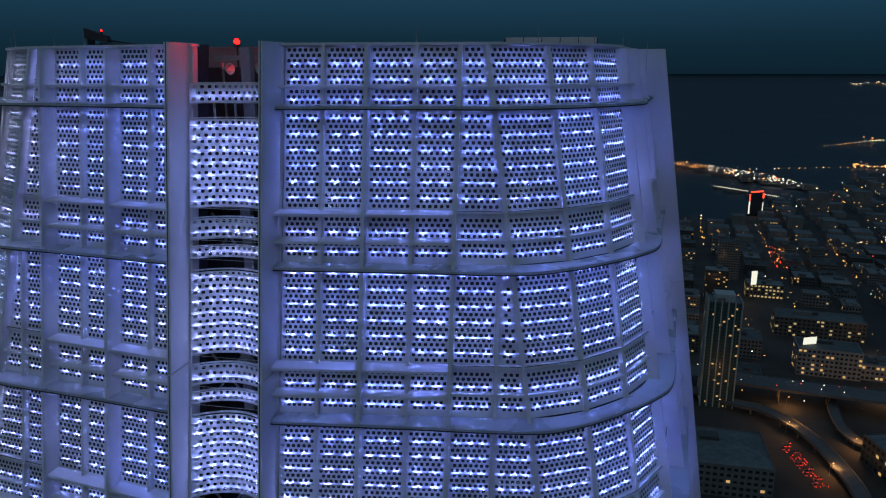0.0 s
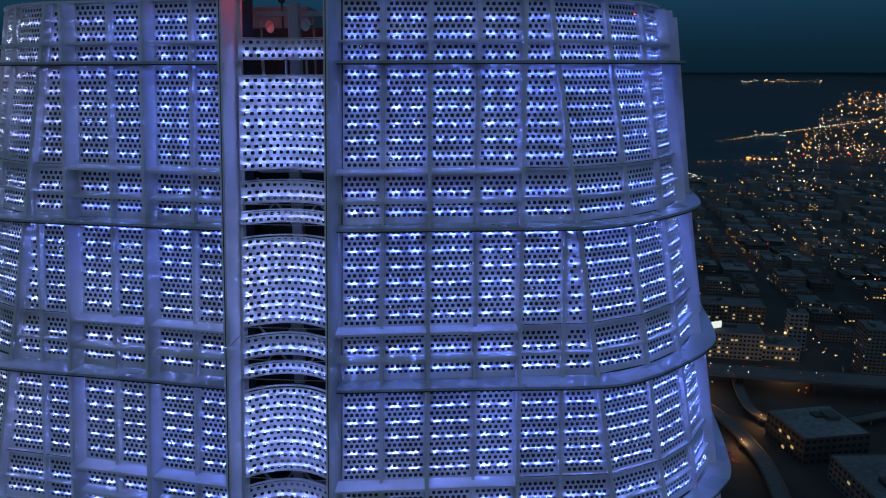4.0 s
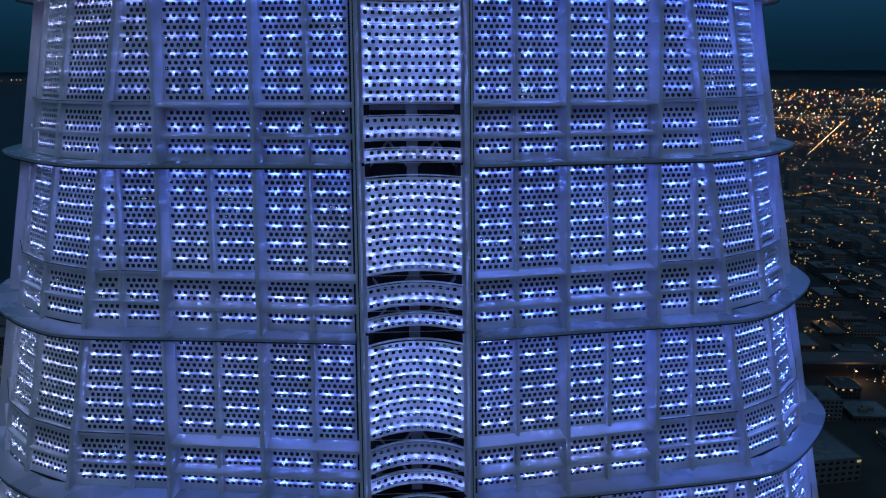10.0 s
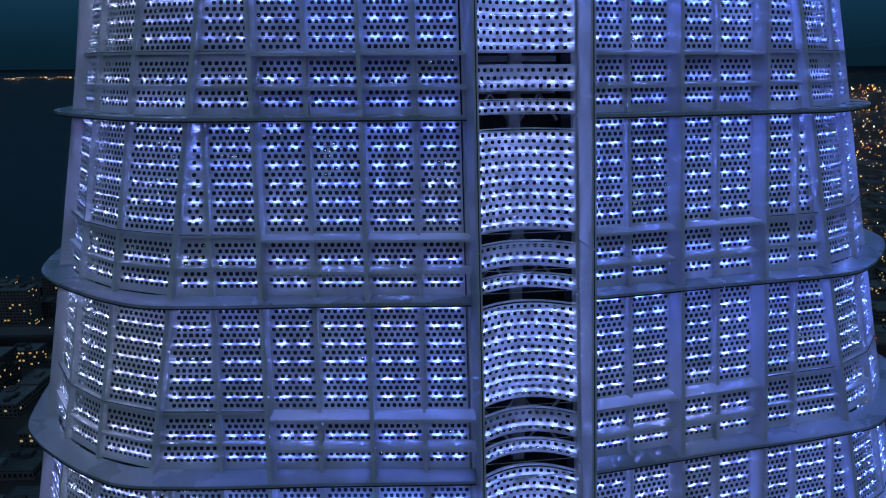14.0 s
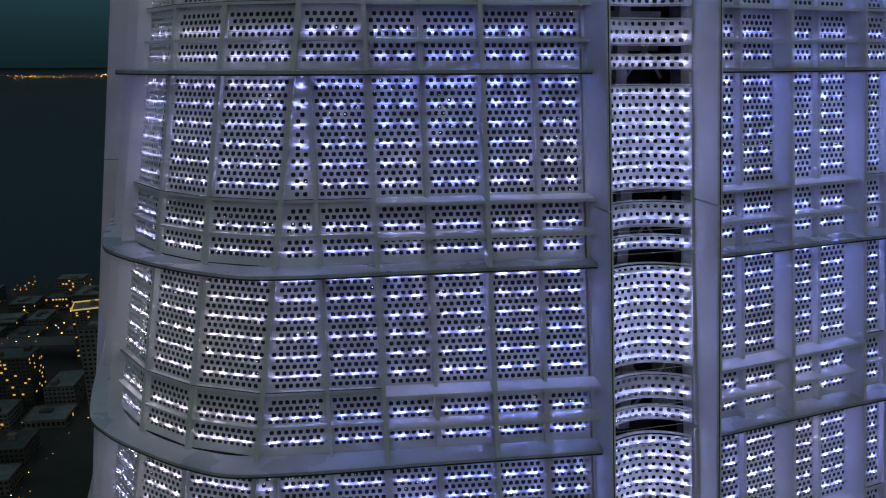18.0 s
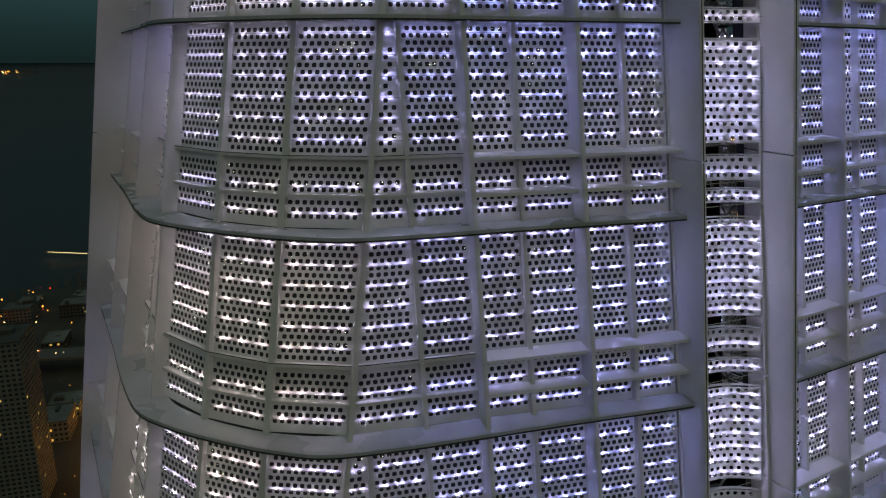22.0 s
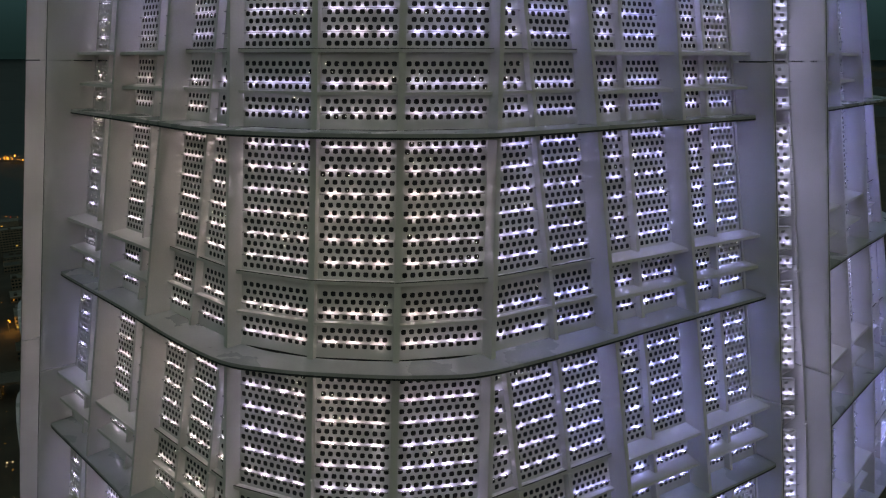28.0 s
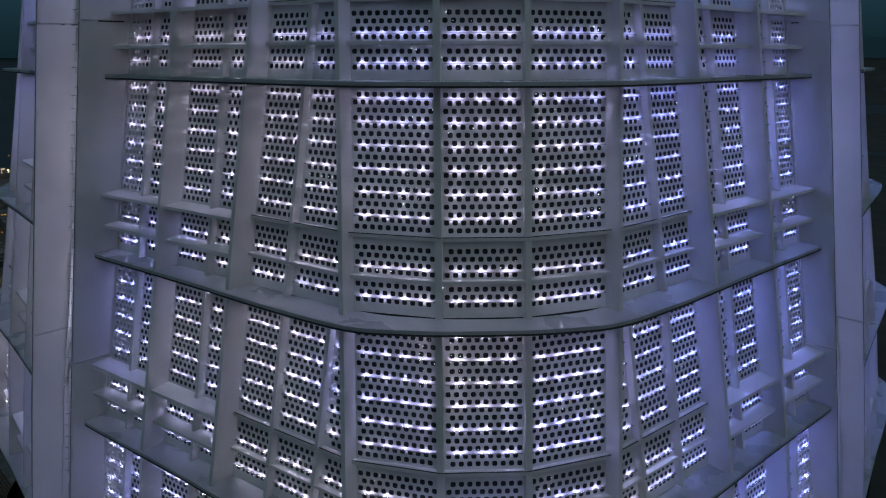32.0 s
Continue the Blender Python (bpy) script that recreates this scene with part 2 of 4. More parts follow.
def perforated(left0, right0, left1, right1, rows, margin, pitch=PX, hole=0.055, odd=0, step=PZ):
    """A flat sheet between four corners (two below, two above) with staggered rows of rounded square holes. Returns a Build."""
    a, b, c, d = (np.array(q) for q in (left0, right0, left1, right1))
    height = np.linalg.norm((c + d - a - b) / 2)
    out, pts, k = Build(), [], 0
    w0, w1 = np.linalg.norm(b - a), np.linalg.norm(d - c)
    # sheet coordinates: x from the sheet's middle line, y up from below
    lx0, lx1 = -w0 / 2, -w1 / 2
    mid0, mid1 = (a + b) / 2, (c + d) / 2
    ux = (b - a) / w0
    ch = hole * 0.42
    octo = [(-hole + ch, -hole), (hole - ch, -hole), (hole, -hole + ch), (hole, hole - ch), (hole - ch, hole), (-hole + ch, hole), (-hole, hole - ch), (-hole, -hole + ch)]
    # the lower edge follows the skew between the two middle lines
    skew = (c - a) @ ux - (lx1 - lx0)

    def left_edge(y):
        return lx0 + (lx1 - lx0) * y / height

    def add(*q):
        nonlocal k
        pts.extend(q)
        out.f.append(tuple(range(k, k + len(q))))
        k += len(q)

    low, centres = margin[0], []
    wide = 2 * max(w0, w1) / 2 - 0.04
    pitch = wide / (max(1, round(wide / pitch - 0.5)) + 0.5)
    top = low + rows * step
    add((left_edge(0), 0), (-left_edge(0), 0), (-left_edge(low), low), (left_edge(low), low))
    for r in range(rows):
        y0, y1 = low + r * step, low + (r + 1) * step
        room = min(-left_edge(y0), -left_edge(y1)) - 0.02
        cells = int(2 * room / pitch - 0.5 + 1e-6)
        if cells < 1:
            add((left_edge(y0), y0), (-left_edge(y0), y0), (-left_edge(y1), y1), (left_edge(y1), y1))
            continue
        x0 = -(cells + 0.5) * pitch / 2 + (pitch / 2 if (r + odd) % 2 else 0)
        add((left_edge(y0), y0), (x0, y0), (x0, y1), (left_edge(y1), y1))
        for i in range(cells):
            cx, cy = x0 + (i + 0.5) * pitch, (y0 + y1) / 2
            q0, q1, q2, q3 = k, k + 1, k + 2, k + 3
            centres.append(tuple(mid0 + (mid1 - mid0) * (cy / height) + ux * cx))
            pts.extend([(cx - pitch / 2, y0), (cx + pitch / 2, y0), (cx + pitch / 2, y1), (cx - pitch / 2, y1), (cx, y0), (cx, y1)])
            pts.extend((cx + ox, cy + oy) for ox, oy in octo)
            o, below, above = k + 6, k + 4, k + 5
            out.f += [(q0, below, o), (below, o + 1, o), (below, q1, o + 1), (q1, o + 2, o + 1), (q1, q2, o + 3, o + 2), (q2, o + 4, o + 3), (q2, above, o + 4), (above, o + 5, o + 4), (above, q3, o + 5), (q3, o + 6, o + 5), (q3, q0, o + 7, o + 6), (q0, o, o + 7)]
            k += 14
        x1 = x0 + cells * pitch
        add((x1, y0), (-left_edge(y0), y0), (-left_edge(y1), y1), (x1, y1))
    add((left_edge(top), top), (-left_edge(top), top), (-left_edge(height), height), (left_edge(height), height))
    # neighbouring cells share their corners
    xy, where = np.unique(np.round(np.array(pts), 4), axis=0, return_inverse=True)
    where = where.ravel().tolist()
    out.f = [tuple(dict.fromkeys(where[i] for i in face)) for face in out.f]
    out.f = [face for face in out.f if len(face) > 2]
    w = (xy[:, 1] / height)[:, None]
    upper = (d - c) / w1 if (d - c) @ ux > 0.05 else ux
    across = ux * (1 - w) + upper * w
    out.v = ((mid0 + (mid1 - mid0) * w) + across * xy[:, :1]).tolist()
    out.holes = centres
    return out


def sheet_point(left0, right0, left1, right1, u, y, outward, away):
    """A point of the same sheet: u 0 to 1 across, y metres up, away metres outwards."""
    height = (Vector(left1) - Vector(left0)).length
    q = lerp(lerp(left0, right0, u), lerp(left1, right1, u), y / height)
    return tuple(a + b * away for a, b in zip(q, outward))


def diodes(leds, rails, sheet, rows, margin, lit, outward, spacing=0.49):
    """A slim bar in front of each lit row of holes; its row of diodes shines in and up at the sheet."""
    width = (Vector(sheet[1]) - Vector(sheet[0])).length
    if width < 0.25:
        return
    count = max(1, round((width - 0.1) / spacing))
    a, b = 0.03, 0.97
    for r in lit:
        y = margin + r * PZ
        p = lambda u, away, dy=0.0: sheet_point(*sheet, u, y + dy, outward, away)
        rails.hexa([p(a, 0.061, -0.034), p(b, 0.061, -0.034), p(b, 0.071, -0.034), p(a, 0.071, -0.034)], [p(a, 0.061, -0.016), p(b, 0.061, -0.016), p(b, 0.071, -0.016), p(a, 0.071, -0.016)])
        # brackets hold the bar at its ends
        for u in (a, b - 0.012 / width):
            v = u + 0.012 / width
            rails.hexa([p(u, 0.002, -0.040), p(v, 0.002, -0.040), p(v, 0.060, -0.034), p(u, 0.060, -0.034)], [p(u, 0.002, 0.004), p(v, 0.002, 0.004), p(v, 0.060, -0.016), p(u, 0.060, -0.016)])
        leds.quad(p(a + 0.01, 0.060, -0.016), p(b - 0.01, 0.060, -0.016), p(b - 0.01, 0.050, -0.031), p(a + 0.01, 0.050, -0.031))
        leds.uv += [(0, 1), (count, 1), (count, 0), (0, 0)]


# ---- the tower ----
tower = thing("tower", "tall white tower crown of perforated lit panels with curved shelves", "building", m=pose(TX, TY, 0, 0, 0, TURNED))
QUARTERS = [Matrix.Rotation(math.pi / 2 * i, 4, "Z") for i in range(4)]


def fin(out, s, thick, back, z0, z1, ahead=0.0, mirror=False):
    """An upright plate across the flat at s (a number or a function of z)."""
    g = s if callable(s) else (lambda z: s)
    loop = lambda z: [flat(g(z) - thick / 2, back, z), flat(g(z) + thick / 2, back, z), flat(g(z) + thick / 2, ahead, z), flat(g(z) - thick / 2, ahead, z)]
    a, b = loop(z0), loop(z1)
    if mirror:
        a, b = [swap(q) for q in a], [swap(q) for q in b]
    out.hexa(a, b)


def plan_line(z, off, coff, end=0.4, steps=14):
    """The plan from slot to slot: along one flat, round the corner, along the other. off on the flats, coff at the corner's middle."""
    e = flat_end(z)
    s0 = 1.37 + end
    line = [flat(s0 + (e - s0) * i / 6, off, z) for i in range(6)]
    for i in range(steps + 1):
        a = HALF - 2 * HALF * i / steps
        k = 1 - abs(a / HALF) ** 2
        line.append(corner(a, off + (coff - off) * k, z))
    return line + [swap(q) for q in reversed(line[:6])]


def corner_line(z, off):
    """The skin's line from the last deep fin of one flat round the corner to the other's, off outwards."""
    e = flat_end(z)
    line = [flat(M2, SKIN + off, z), flat(e - 0.02, SKIN + off, z), corner(HALF, SKIN + off, z), corner(INNER, CSKIN + off, z)]
    return line + [swap(q) for q in reversed(line)]


def smooth(points, steps=5):
    """A smooth curve through the points."""
    p = [points[0], *points, points[-1]]
    out = []
    for i in range(1, len(p) - 2):
        a, b, c, d = (Vector(q) for q in p[i - 1:i + 3])
        for k in range(steps):
            t = k / steps
            out.append(tuple(0.5 * (2 * b + (c - a) * t + (2 * a - 5 * b + 4 * c - d) * t * t + (3 * b - a - 3 * c + d) * t ** 3)))
    return out + [points[-1]]


def shelf_lines(z, more):
    """A shelf's inner and outer edges. It follows the fins' front and swells out beyond them beside the corner."""
    e = flat_end(z)
    inner = [flat(SLOT + 0.30, SKIN - 0.02, z), flat(SLOT + 0.50, SKIN - 0.02, z)]
    outer = [flat(SLOT + 0.30, -0.06 + more, z), flat(SLOT + 0.50, 0.0 + more, z)]
    for s, off in ((M1, 0.05), (M2 - 0.8, 0.10), (M2, 0.14), (M2 + 0.6 * (e - M2), 0.20)):
        inner.append(flat(s, SKIN - 0.02, z))
        outer.append(flat(s, off + more, z))
    for k, off in ((0.85, 0.14), (0.5, -0.10), (0.2, -0.24), (-0.2, -0.24), (-0.5, -0.10), (-0.85, 0.14)):
        inner.append(corner(k * HALF, CSKIN - 0.02 + (SKIN - CSKIN) * k * k, z))
        outer.append(corner(k * HALF, off + more, z))
    for line in (inner, outer):
        line += [swap(q) for q in reversed(line[:6])]
    return smooth(inner), smooth(outer)


def slab(out, inner, outer, z0, z1):
    """A level slab between two plan lines with as many points."""
    k, n = len(out.v), len(inner)
    for z in (z0, z1):
        out.v += [(q[0], q[1], z) for q in inner] + [(q[0], q[1], z) for q in outer]
    for i in range(n - 1):
        a, b, c, d = k + i, k + i + 1, k + n + i + 1, k + n + i
        out.f += [(a, b, c, d), (d + 2 * n, c + 2 * n, b + 2 * n, a + 2 * n), (d, c, c + 2 * n, d + 2 * n), (b, a, a + 2 * n, b + 2 * n)]
    for i in (0, n - 1):
        out.f.append((k + i, k + n + i, k + 3 * n + i, k + 2 * n + i))


def flat_edges(z):
    """Where mullions and fins divide a flat, from the slot to the corner; more of them where the flat is longer."""
    edges, e = [SLOT + 0.33, MULLIONS[0], M1, MULLIONS[1], M2], flat_end(z)
    if e - M2 > 2.0:
        edges.append(8.88)
        if e - 8.88 > 1.93:
            edges.append(10.35)
    return edges


def skin_sections(z0, z1):
    """The sheets between two heights, from one slot round to the other: four corners each and whether it is on a flat."""
    edges = flat_edges(z0)
    ends = (flat_end(z0), flat_end(z1))
    cells = []
    for a, b in zip(edges, edges[1:]):
        cells.append((a, b, a, b))
    cells.append((edges[-1], ends[0], edges[-1], ends[1]))
    g = 0.055
    sections = []
    for mirror in (False, True):
        for a0, b0, a1, b1 in cells:
            q = [flat(a0 + g, SKIN, z0), flat(b0 - g, SKIN, z0), flat(a1 + g, SKIN, z1), flat(b1 - g, SKIN, z1)]
            # seen from outside the slot's side lies on the right
            q = [q[1], q[0], q[3], q[2]]
            if mirror:
                q = [swap(q[1]), swap(q[0]), swap(q[3]), swap(q[2])]
            sections.append((q, True))
    for a, b in ((HALF, INNER), (INNER, -INNER), (-INNER, -HALF)):
        off = lambda w: CSKIN if abs(w) < 0.3 else SKIN
        s = 0.05
        ring = [corner(b, off(b), z0), corner(a, off(a), z0), corner(b, off(b), z1), corner(a, off(a), z1)]
        w = (Vector(ring[1]) - Vector(ring[0])).length
        ring = [lerp(ring[0], ring[1], s / w), lerp(ring[0], ring[1], 1 - s / w), lerp(ring[2], ring[3], s / w), lerp(ring[2], ring[3], 1 - s / w)]
        sections.append((ring, False))
    return sections


# heights over a shelf: lower sheet, upper short sheet, tall sheet (from, to, rows, margin below, lit rows counted from below)
BANDS = [(0.102, 0.828, 3, 0.190, (1,)), (0.90, 1.715, 4, 0.010, (1,)), (1.79, None, 18, 0.040, (2, 5, 8, 11, 14, 17))]
TOP_BANDS = [(0.102, 0.628, 3, 0.0, (1,)), (0.702, 1.93, 7, 0.018, (1, 4))]


def outward_of(q):
    n = (Vector(q[1]) - Vector(q[0])).cross(Vector(q[2]) - Vector(q[0])).normalized()
    return tuple(n)


def in_quarters(name, made, mat, parents, label="", kind=""):
    """A part in all four quarters, from one mesh."""
    me = made.mesh(name, mat)
    for p in parents:
        part(name, me, None, p, label, kind)


def build_tier(index):
    z0 = SHELVES[index]
    z1 = SHELVES[index - 1] if index else TOP
    bands = TOP_BANDS if index == 0 else BANDS
    # the tier's own mesh: an added liner, its dark colour giving the holes shade
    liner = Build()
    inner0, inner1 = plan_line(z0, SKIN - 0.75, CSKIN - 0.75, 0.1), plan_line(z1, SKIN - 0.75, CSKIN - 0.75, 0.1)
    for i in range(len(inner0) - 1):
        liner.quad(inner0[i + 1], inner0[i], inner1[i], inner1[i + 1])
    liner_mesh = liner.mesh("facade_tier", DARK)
    tiers = []
    for q in QUARTERS:
        ob = part("facade_tier", liner_mesh, None, tower)
        ob.matrix_basis = q
        tiers.append(ob)

    def everywhere(name, made, mat, label="", kind=""):
        in_quarters(name, made, mat, tiers, label, kind)

    # the shelf and its dark nosing
    zc = z0
    shelf = Build()
    inner, outer = shelf_lines(zc, 0.0)
    slab(shelf, inner, outer, z0, z0 + 0.10)
    everywhere("sunshade_shelf", shelf, SHELF, "grey metal sunshade shelf")
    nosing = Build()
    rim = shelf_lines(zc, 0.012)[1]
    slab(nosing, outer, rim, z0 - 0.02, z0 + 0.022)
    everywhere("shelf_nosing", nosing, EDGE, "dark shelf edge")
    # ledges between the sheets
    if index:
        for zl, depth, cd in ((0.83, 0.40, 0.13), (1.72, 0.52, 0.15)):
            z = z0 + zl
            for mirror in (False, True):
                tray = Build()
                loop = lambda h: [flat(SLOT + 0.2, SKIN - 0.02, h), flat(M2, SKIN - 0.02, h), flat(M2, SKIN + depth, h - 0.05), flat(SLOT + 0.2, SKIN + depth, h - 0.05)]
                lo, hi = loop(z), loop(z + 0.075)
                if mirror:
                    lo, hi = [swap(q) for q in lo], [swap(q) for q in hi]
                tray.hexa(lo, hi)
                everywhere("ledge", tray, PAINT)
            bar, gap = Build(), Build()
            slab(bar, corner_line(z, -0.02), corner_line(z, cd), z, z + 0.07)
            everywhere("corner_ledge", bar, PAINT)
            if zl > 1:
                slab(gap, corner_line(z, cd - 0.035), corner_line(z, cd - 0.012), z + 0.072, z + 0.088)
                everywhere("joint_line", gap, EDGE, "dark joint line")
    else:
        ledge = Build()
        z = z0 + 0.63
        slab(ledge, plan_line(z, SKIN - 0.02, CSKIN - 0.02, 0.4), plan_line(z, SKIN + 0.4, CSKIN + 0.2, 0.4), z, z + 0.07)
        everywhere("ledge", ledge, PAINT)
        coping = Build()
        slab(coping, plan_line(TOP, SKIN - 0.25, CSKIN - 0.25, 0.1), plan_line(TOP, SKIN + 0.16, CSKIN + 0.16, 0.1), TOP - 0.08, TOP)
        everywhere("coping", coping, PAINT)
    # deep fins on the flats, at the ends of the corner, and the shallow ones
    low, high = z0 + 0.10, (z1 - 0.002 if index else TOP - 0.1)
    for mirror in (False, True):
        for s in (M1, M2):
            f = Build()
            fin(f, s, 0.11, SKIN - 0.03, low, high, 0.0, mirror)
            everywhere("fin", f, PAINT)
        f = Build()
        fin(f, flat_end, 0.12, SKIN - 0.03, low, high, SKIN + 0.34, mirror)
        everywhere("fin", f, PAINT)
        for f0, f1, *_ in bands:
            za, zb = z0 + f0, (z0 + f1 + 0.002 if f1 else high)
            for s in flat_edges(za)[1:]:
                if s not in (M1, M2):
                    f = Build()
                    fin(f, s, 0.10, SKIN - 0.03, za, zb, SKIN + 0.2, mirror)
                    everywhere("mullion", f, PAINT)
        # plain closing sheet beside the slot
        f = Build()
        fin(f, SLOT + 0.165, 0.33, SKIN - 0.05, low, high, SKIN, mirror)
        everywhere("margin_sheet", f, PAINT)
    for a in (INNER, -INNER):
        f = Build()
        d = 0.085 / RC
        loop = lambda z: [corner(a - d, CSKIN - 0.03, z), corner(a + d, CSKIN - 0.03, z), corner(a + d, CSKIN + 0.14, z), corner(a - d, CSKIN + 0.14, z)]
        f.hexa(loop(low), loop(high))
        everywhere("mullion", f, PAINT)
    # perforated sheets and their light diodes
    leds, rails, sparkles = Build(), Build(), Build()
    for b, (f0, f1, rows, margin, lit) in enumerate(bands):
        za, zb = z0 + f0, (z0 + f1 if f1 else z1 - 0.002)
        for i, (q, _) in enumerate(skin_sections(za, zb)):
            panel = perforated(*q, rows, (margin, 0), odd=(i + b) % 2)
            everywhere("perforated_panel", panel, SHEET)
            away = outward_of(q)
            diodes(leds, rails, q, rows, margin, lit, away)
            # patches where small glowing dots are added as white glints at the holes
            for h in panel.holes:
                if noise.noise((h[0] * 0.75, h[1] * 0.75, h[2] * 1.5)) > 0.33 and glint.random() < 0.5:
                    c = Vector(h) + Vector(away) * 0.012 + Vector((glint.uniform(-0.06, 0.06), glint.uniform(-0.06, 0.06), glint.uniform(-0.06, 0.06)))
                    sparkles.ball(tuple(c), glint.choice((0.005, 0.008, 0.011, 0.015)), 3, 4)
    for name, made, mat, label in (("light_diodes", leds, LED, "glowing blue and white diodes"), ("diode_rail", rails, RAIL, ""), ("pilot_bulb", sparkles, SPARKLE, "tiny white sparkles showing in the holes")):
        if made.f:
            everywhere(name, made, mat, label, "stuff")


glint = random.Random(3)
for tier in range(len(SHELVES) - 1):
    build_tier(tier)


# ---- the slots in the middle of the faces ----
def blade_front(z):
    """Where a slot's blade has its front edge: x (negative side) and y, for the slot at -y."""
    d = max(z, 300.0) - 314.0
    return -SLOT, -(15.66 - 0.150 * d + (0.13 * (300.0 - max(z, 250.0)) if z < 300 else 0))


def strip_point(x, z, away=0.0):
    """The hollow perforated strip between the blades."""
    half = 1.40
    y = blade_front(z)[1] + 1.05 + 0.55 * (1 - (x / half) ** 2) - away
    return (x, y, z)


def build_slots():
    # added back wall, its dark colour standing for the shade deep in the slot
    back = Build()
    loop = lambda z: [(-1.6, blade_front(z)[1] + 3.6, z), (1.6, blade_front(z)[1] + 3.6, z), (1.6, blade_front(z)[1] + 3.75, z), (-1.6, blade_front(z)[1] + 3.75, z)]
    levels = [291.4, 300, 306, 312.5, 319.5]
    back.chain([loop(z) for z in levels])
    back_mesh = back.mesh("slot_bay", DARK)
    bays = []
    for q in QUARTERS:
        ob = part("slot_bay", back_mesh, None, tower, "dark open slot with steel bracing")
        ob.matrix_basis = q @ Matrix.Translation((0, -0.2 if q is QUARTERS[3] else 0, 0))
        bays.append(ob)

    def everywhere(name, made, mat, label="", kind=""):
        me = made.mesh(name, mat)
        for b in bays:
            part(name, me, None, b, label, kind)

    # blades beside the slot, in lengths with an open joint between them
    joints = [291.4, 293.8, 303.22, 312.61, 322.97]
    for side in (-1, 1):
        for a, b in zip(joints, joints[1:]):
            lo, hi = a + 0.02, b - 0.02
            f, g = Build(), Build()
            steps = [lo + (hi - lo) * i / 4 for i in range(5)]

            def loop(z):
                x, y = blade_front(z)
                x = -abs(x) * -side if side > 0 else -abs(x)
                o = 0.13 * side
                return [(x, y, z), (x + o, y, z), (x + o * 1.1, y + 1.75, z), (x, y + 1.75, z)]

            def groove(z):
                x, y = blade_front(z)
                x = abs(x) * side
                o = 0.13 * side
                return [(x + o * 0.38, y - 0.006, z), (x + o * 0.60, y - 0.006, z), (x + o * 0.60, y + 0.02, z), (x + o * 0.38, y + 0.02, z)]

            f.chain([loop(z) for z in steps])
            g.chain([groove(z) for z in steps])
            everywhere("blade", f, PAINT)
            everywhere("edge_groove", g, EDGE)
    # filler behind the blades so that no daylight shows between blade and skin
    # hollow strips: (from, to, rows) over each shelf
    leds, rails = Build(), Build()
    for i, z0 in enumerate(SHELVES[:-1]):
        top = SHELVES[i - 1] - 0.33 if i else None
        bands = [(z0 + 1.75, top, 14), (z0 + 0.72, z0 + 1.40, 3), (z0 + 0.10, z0 + 0.47, 2)] if i else [(z0 + 0.16, z0 + 0.78, 3)]
        for za, zb, rows in bands:
            step = (zb - za - 0.03) / rows
            w = 1.40
            ya, yb = blade_front(za)[1] + 1.05, blade_front(zb)[1] + 1.05
            sheet = perforated((-w, ya, za), (w, ya, za), (-w, yb, zb), (w, yb, zb), rows, (0.015, 0), pitch=0.208, hole=0.052, step=step)
            sheet.v = [(x, y + 0.55 * (1 - (x / w) ** 2), z) for x, y, z in sheet.v]
            everywhere("perforated_strip", sheet, SHEET)
            n = 10
            xs = [-w + 2 * w * j / n for j in range(n + 1)]
            for h in (za - 0.02, zb):
                lip = Build()
                lip.chain([[strip_point(x, h), strip_point(x, h, -0.12), strip_point(x, h + 0.02, -0.12), strip_point(x, h + 0.02)] for x in xs])
                everywhere("strip_lip", lip, PAINT)
            for r in range(1 if rows > 2 else 1, rows, 2):
                z = za + 0.015 + r * step - 0.015
                rails.chain([[strip_point(x, z - 0.030, 0.080), strip_point(x, z - 0.030, 0.091), strip_point(x, z - 0.012, 0.091), strip_point(x, z - 0.012, 0.080)] for x in xs])
                for k, (x0, x1) in enumerate(zip(xs, xs[1:])):
                    leds.quad(strip_point(x0, z - 0.012, 0.079), strip_point(x1, z - 0.012, 0.079), strip_point(x1, z - 0.030, 0.066), strip_point(x0, z - 0.030, 0.066))
                    leds.uv += [(0.7 * k, 1), (0.7 * k + 0.7, 1), (0.7 * k + 0.7, 0), (0.7 * k, 0)]
        # bracing behind the gaps
        f = Build()
        y = blade_front(z0)[1] + 2.35
        f.box(-0.17, y, z0 - 0.6, 0.17, y + 0.3, z0 + 1.9)
        everywhere("column", f, STEEL)
        for side in (-1, 1) if i else ():
            for a, b in ((0.15, 0.85), (0.85, 0.15)):
                f = Build()
                f.tube((side * 0.16, y + 0.1, z0 - 0.5 + a * 2.2), (side * 1.3, y + 0.1, z0 - 0.5 + b * 2.2), 0.045, 0.045, 6)
                everywhere("brace", f, STEEL)
        for zb in (z0 + 0.58, z0 + 1.5):
            f = Build()
            f.box(-1.3, y + 0.35, zb, 1.3, y + 0.5, zb + 0.16)
            everywhere("cross_beam", f, STEEL)
    everywhere("light_diodes", leds, LED_PALE, "glowing pale blue diodes", "stuff")
    everywhere("diode_rail", rails, RAIL, kind="stuff")
    # top frame of the slot: a few posts in the uppermost gap
    for x in (-0.85, -0.1, 0.55):
        f = Build()
        y = blade_front(320.7)[1] + 1.6
        f.box(x, y, 320.45, x + 0.06, y + 0.06, 321.1)
        everywhere("post", f, STEEL)


build_slots()


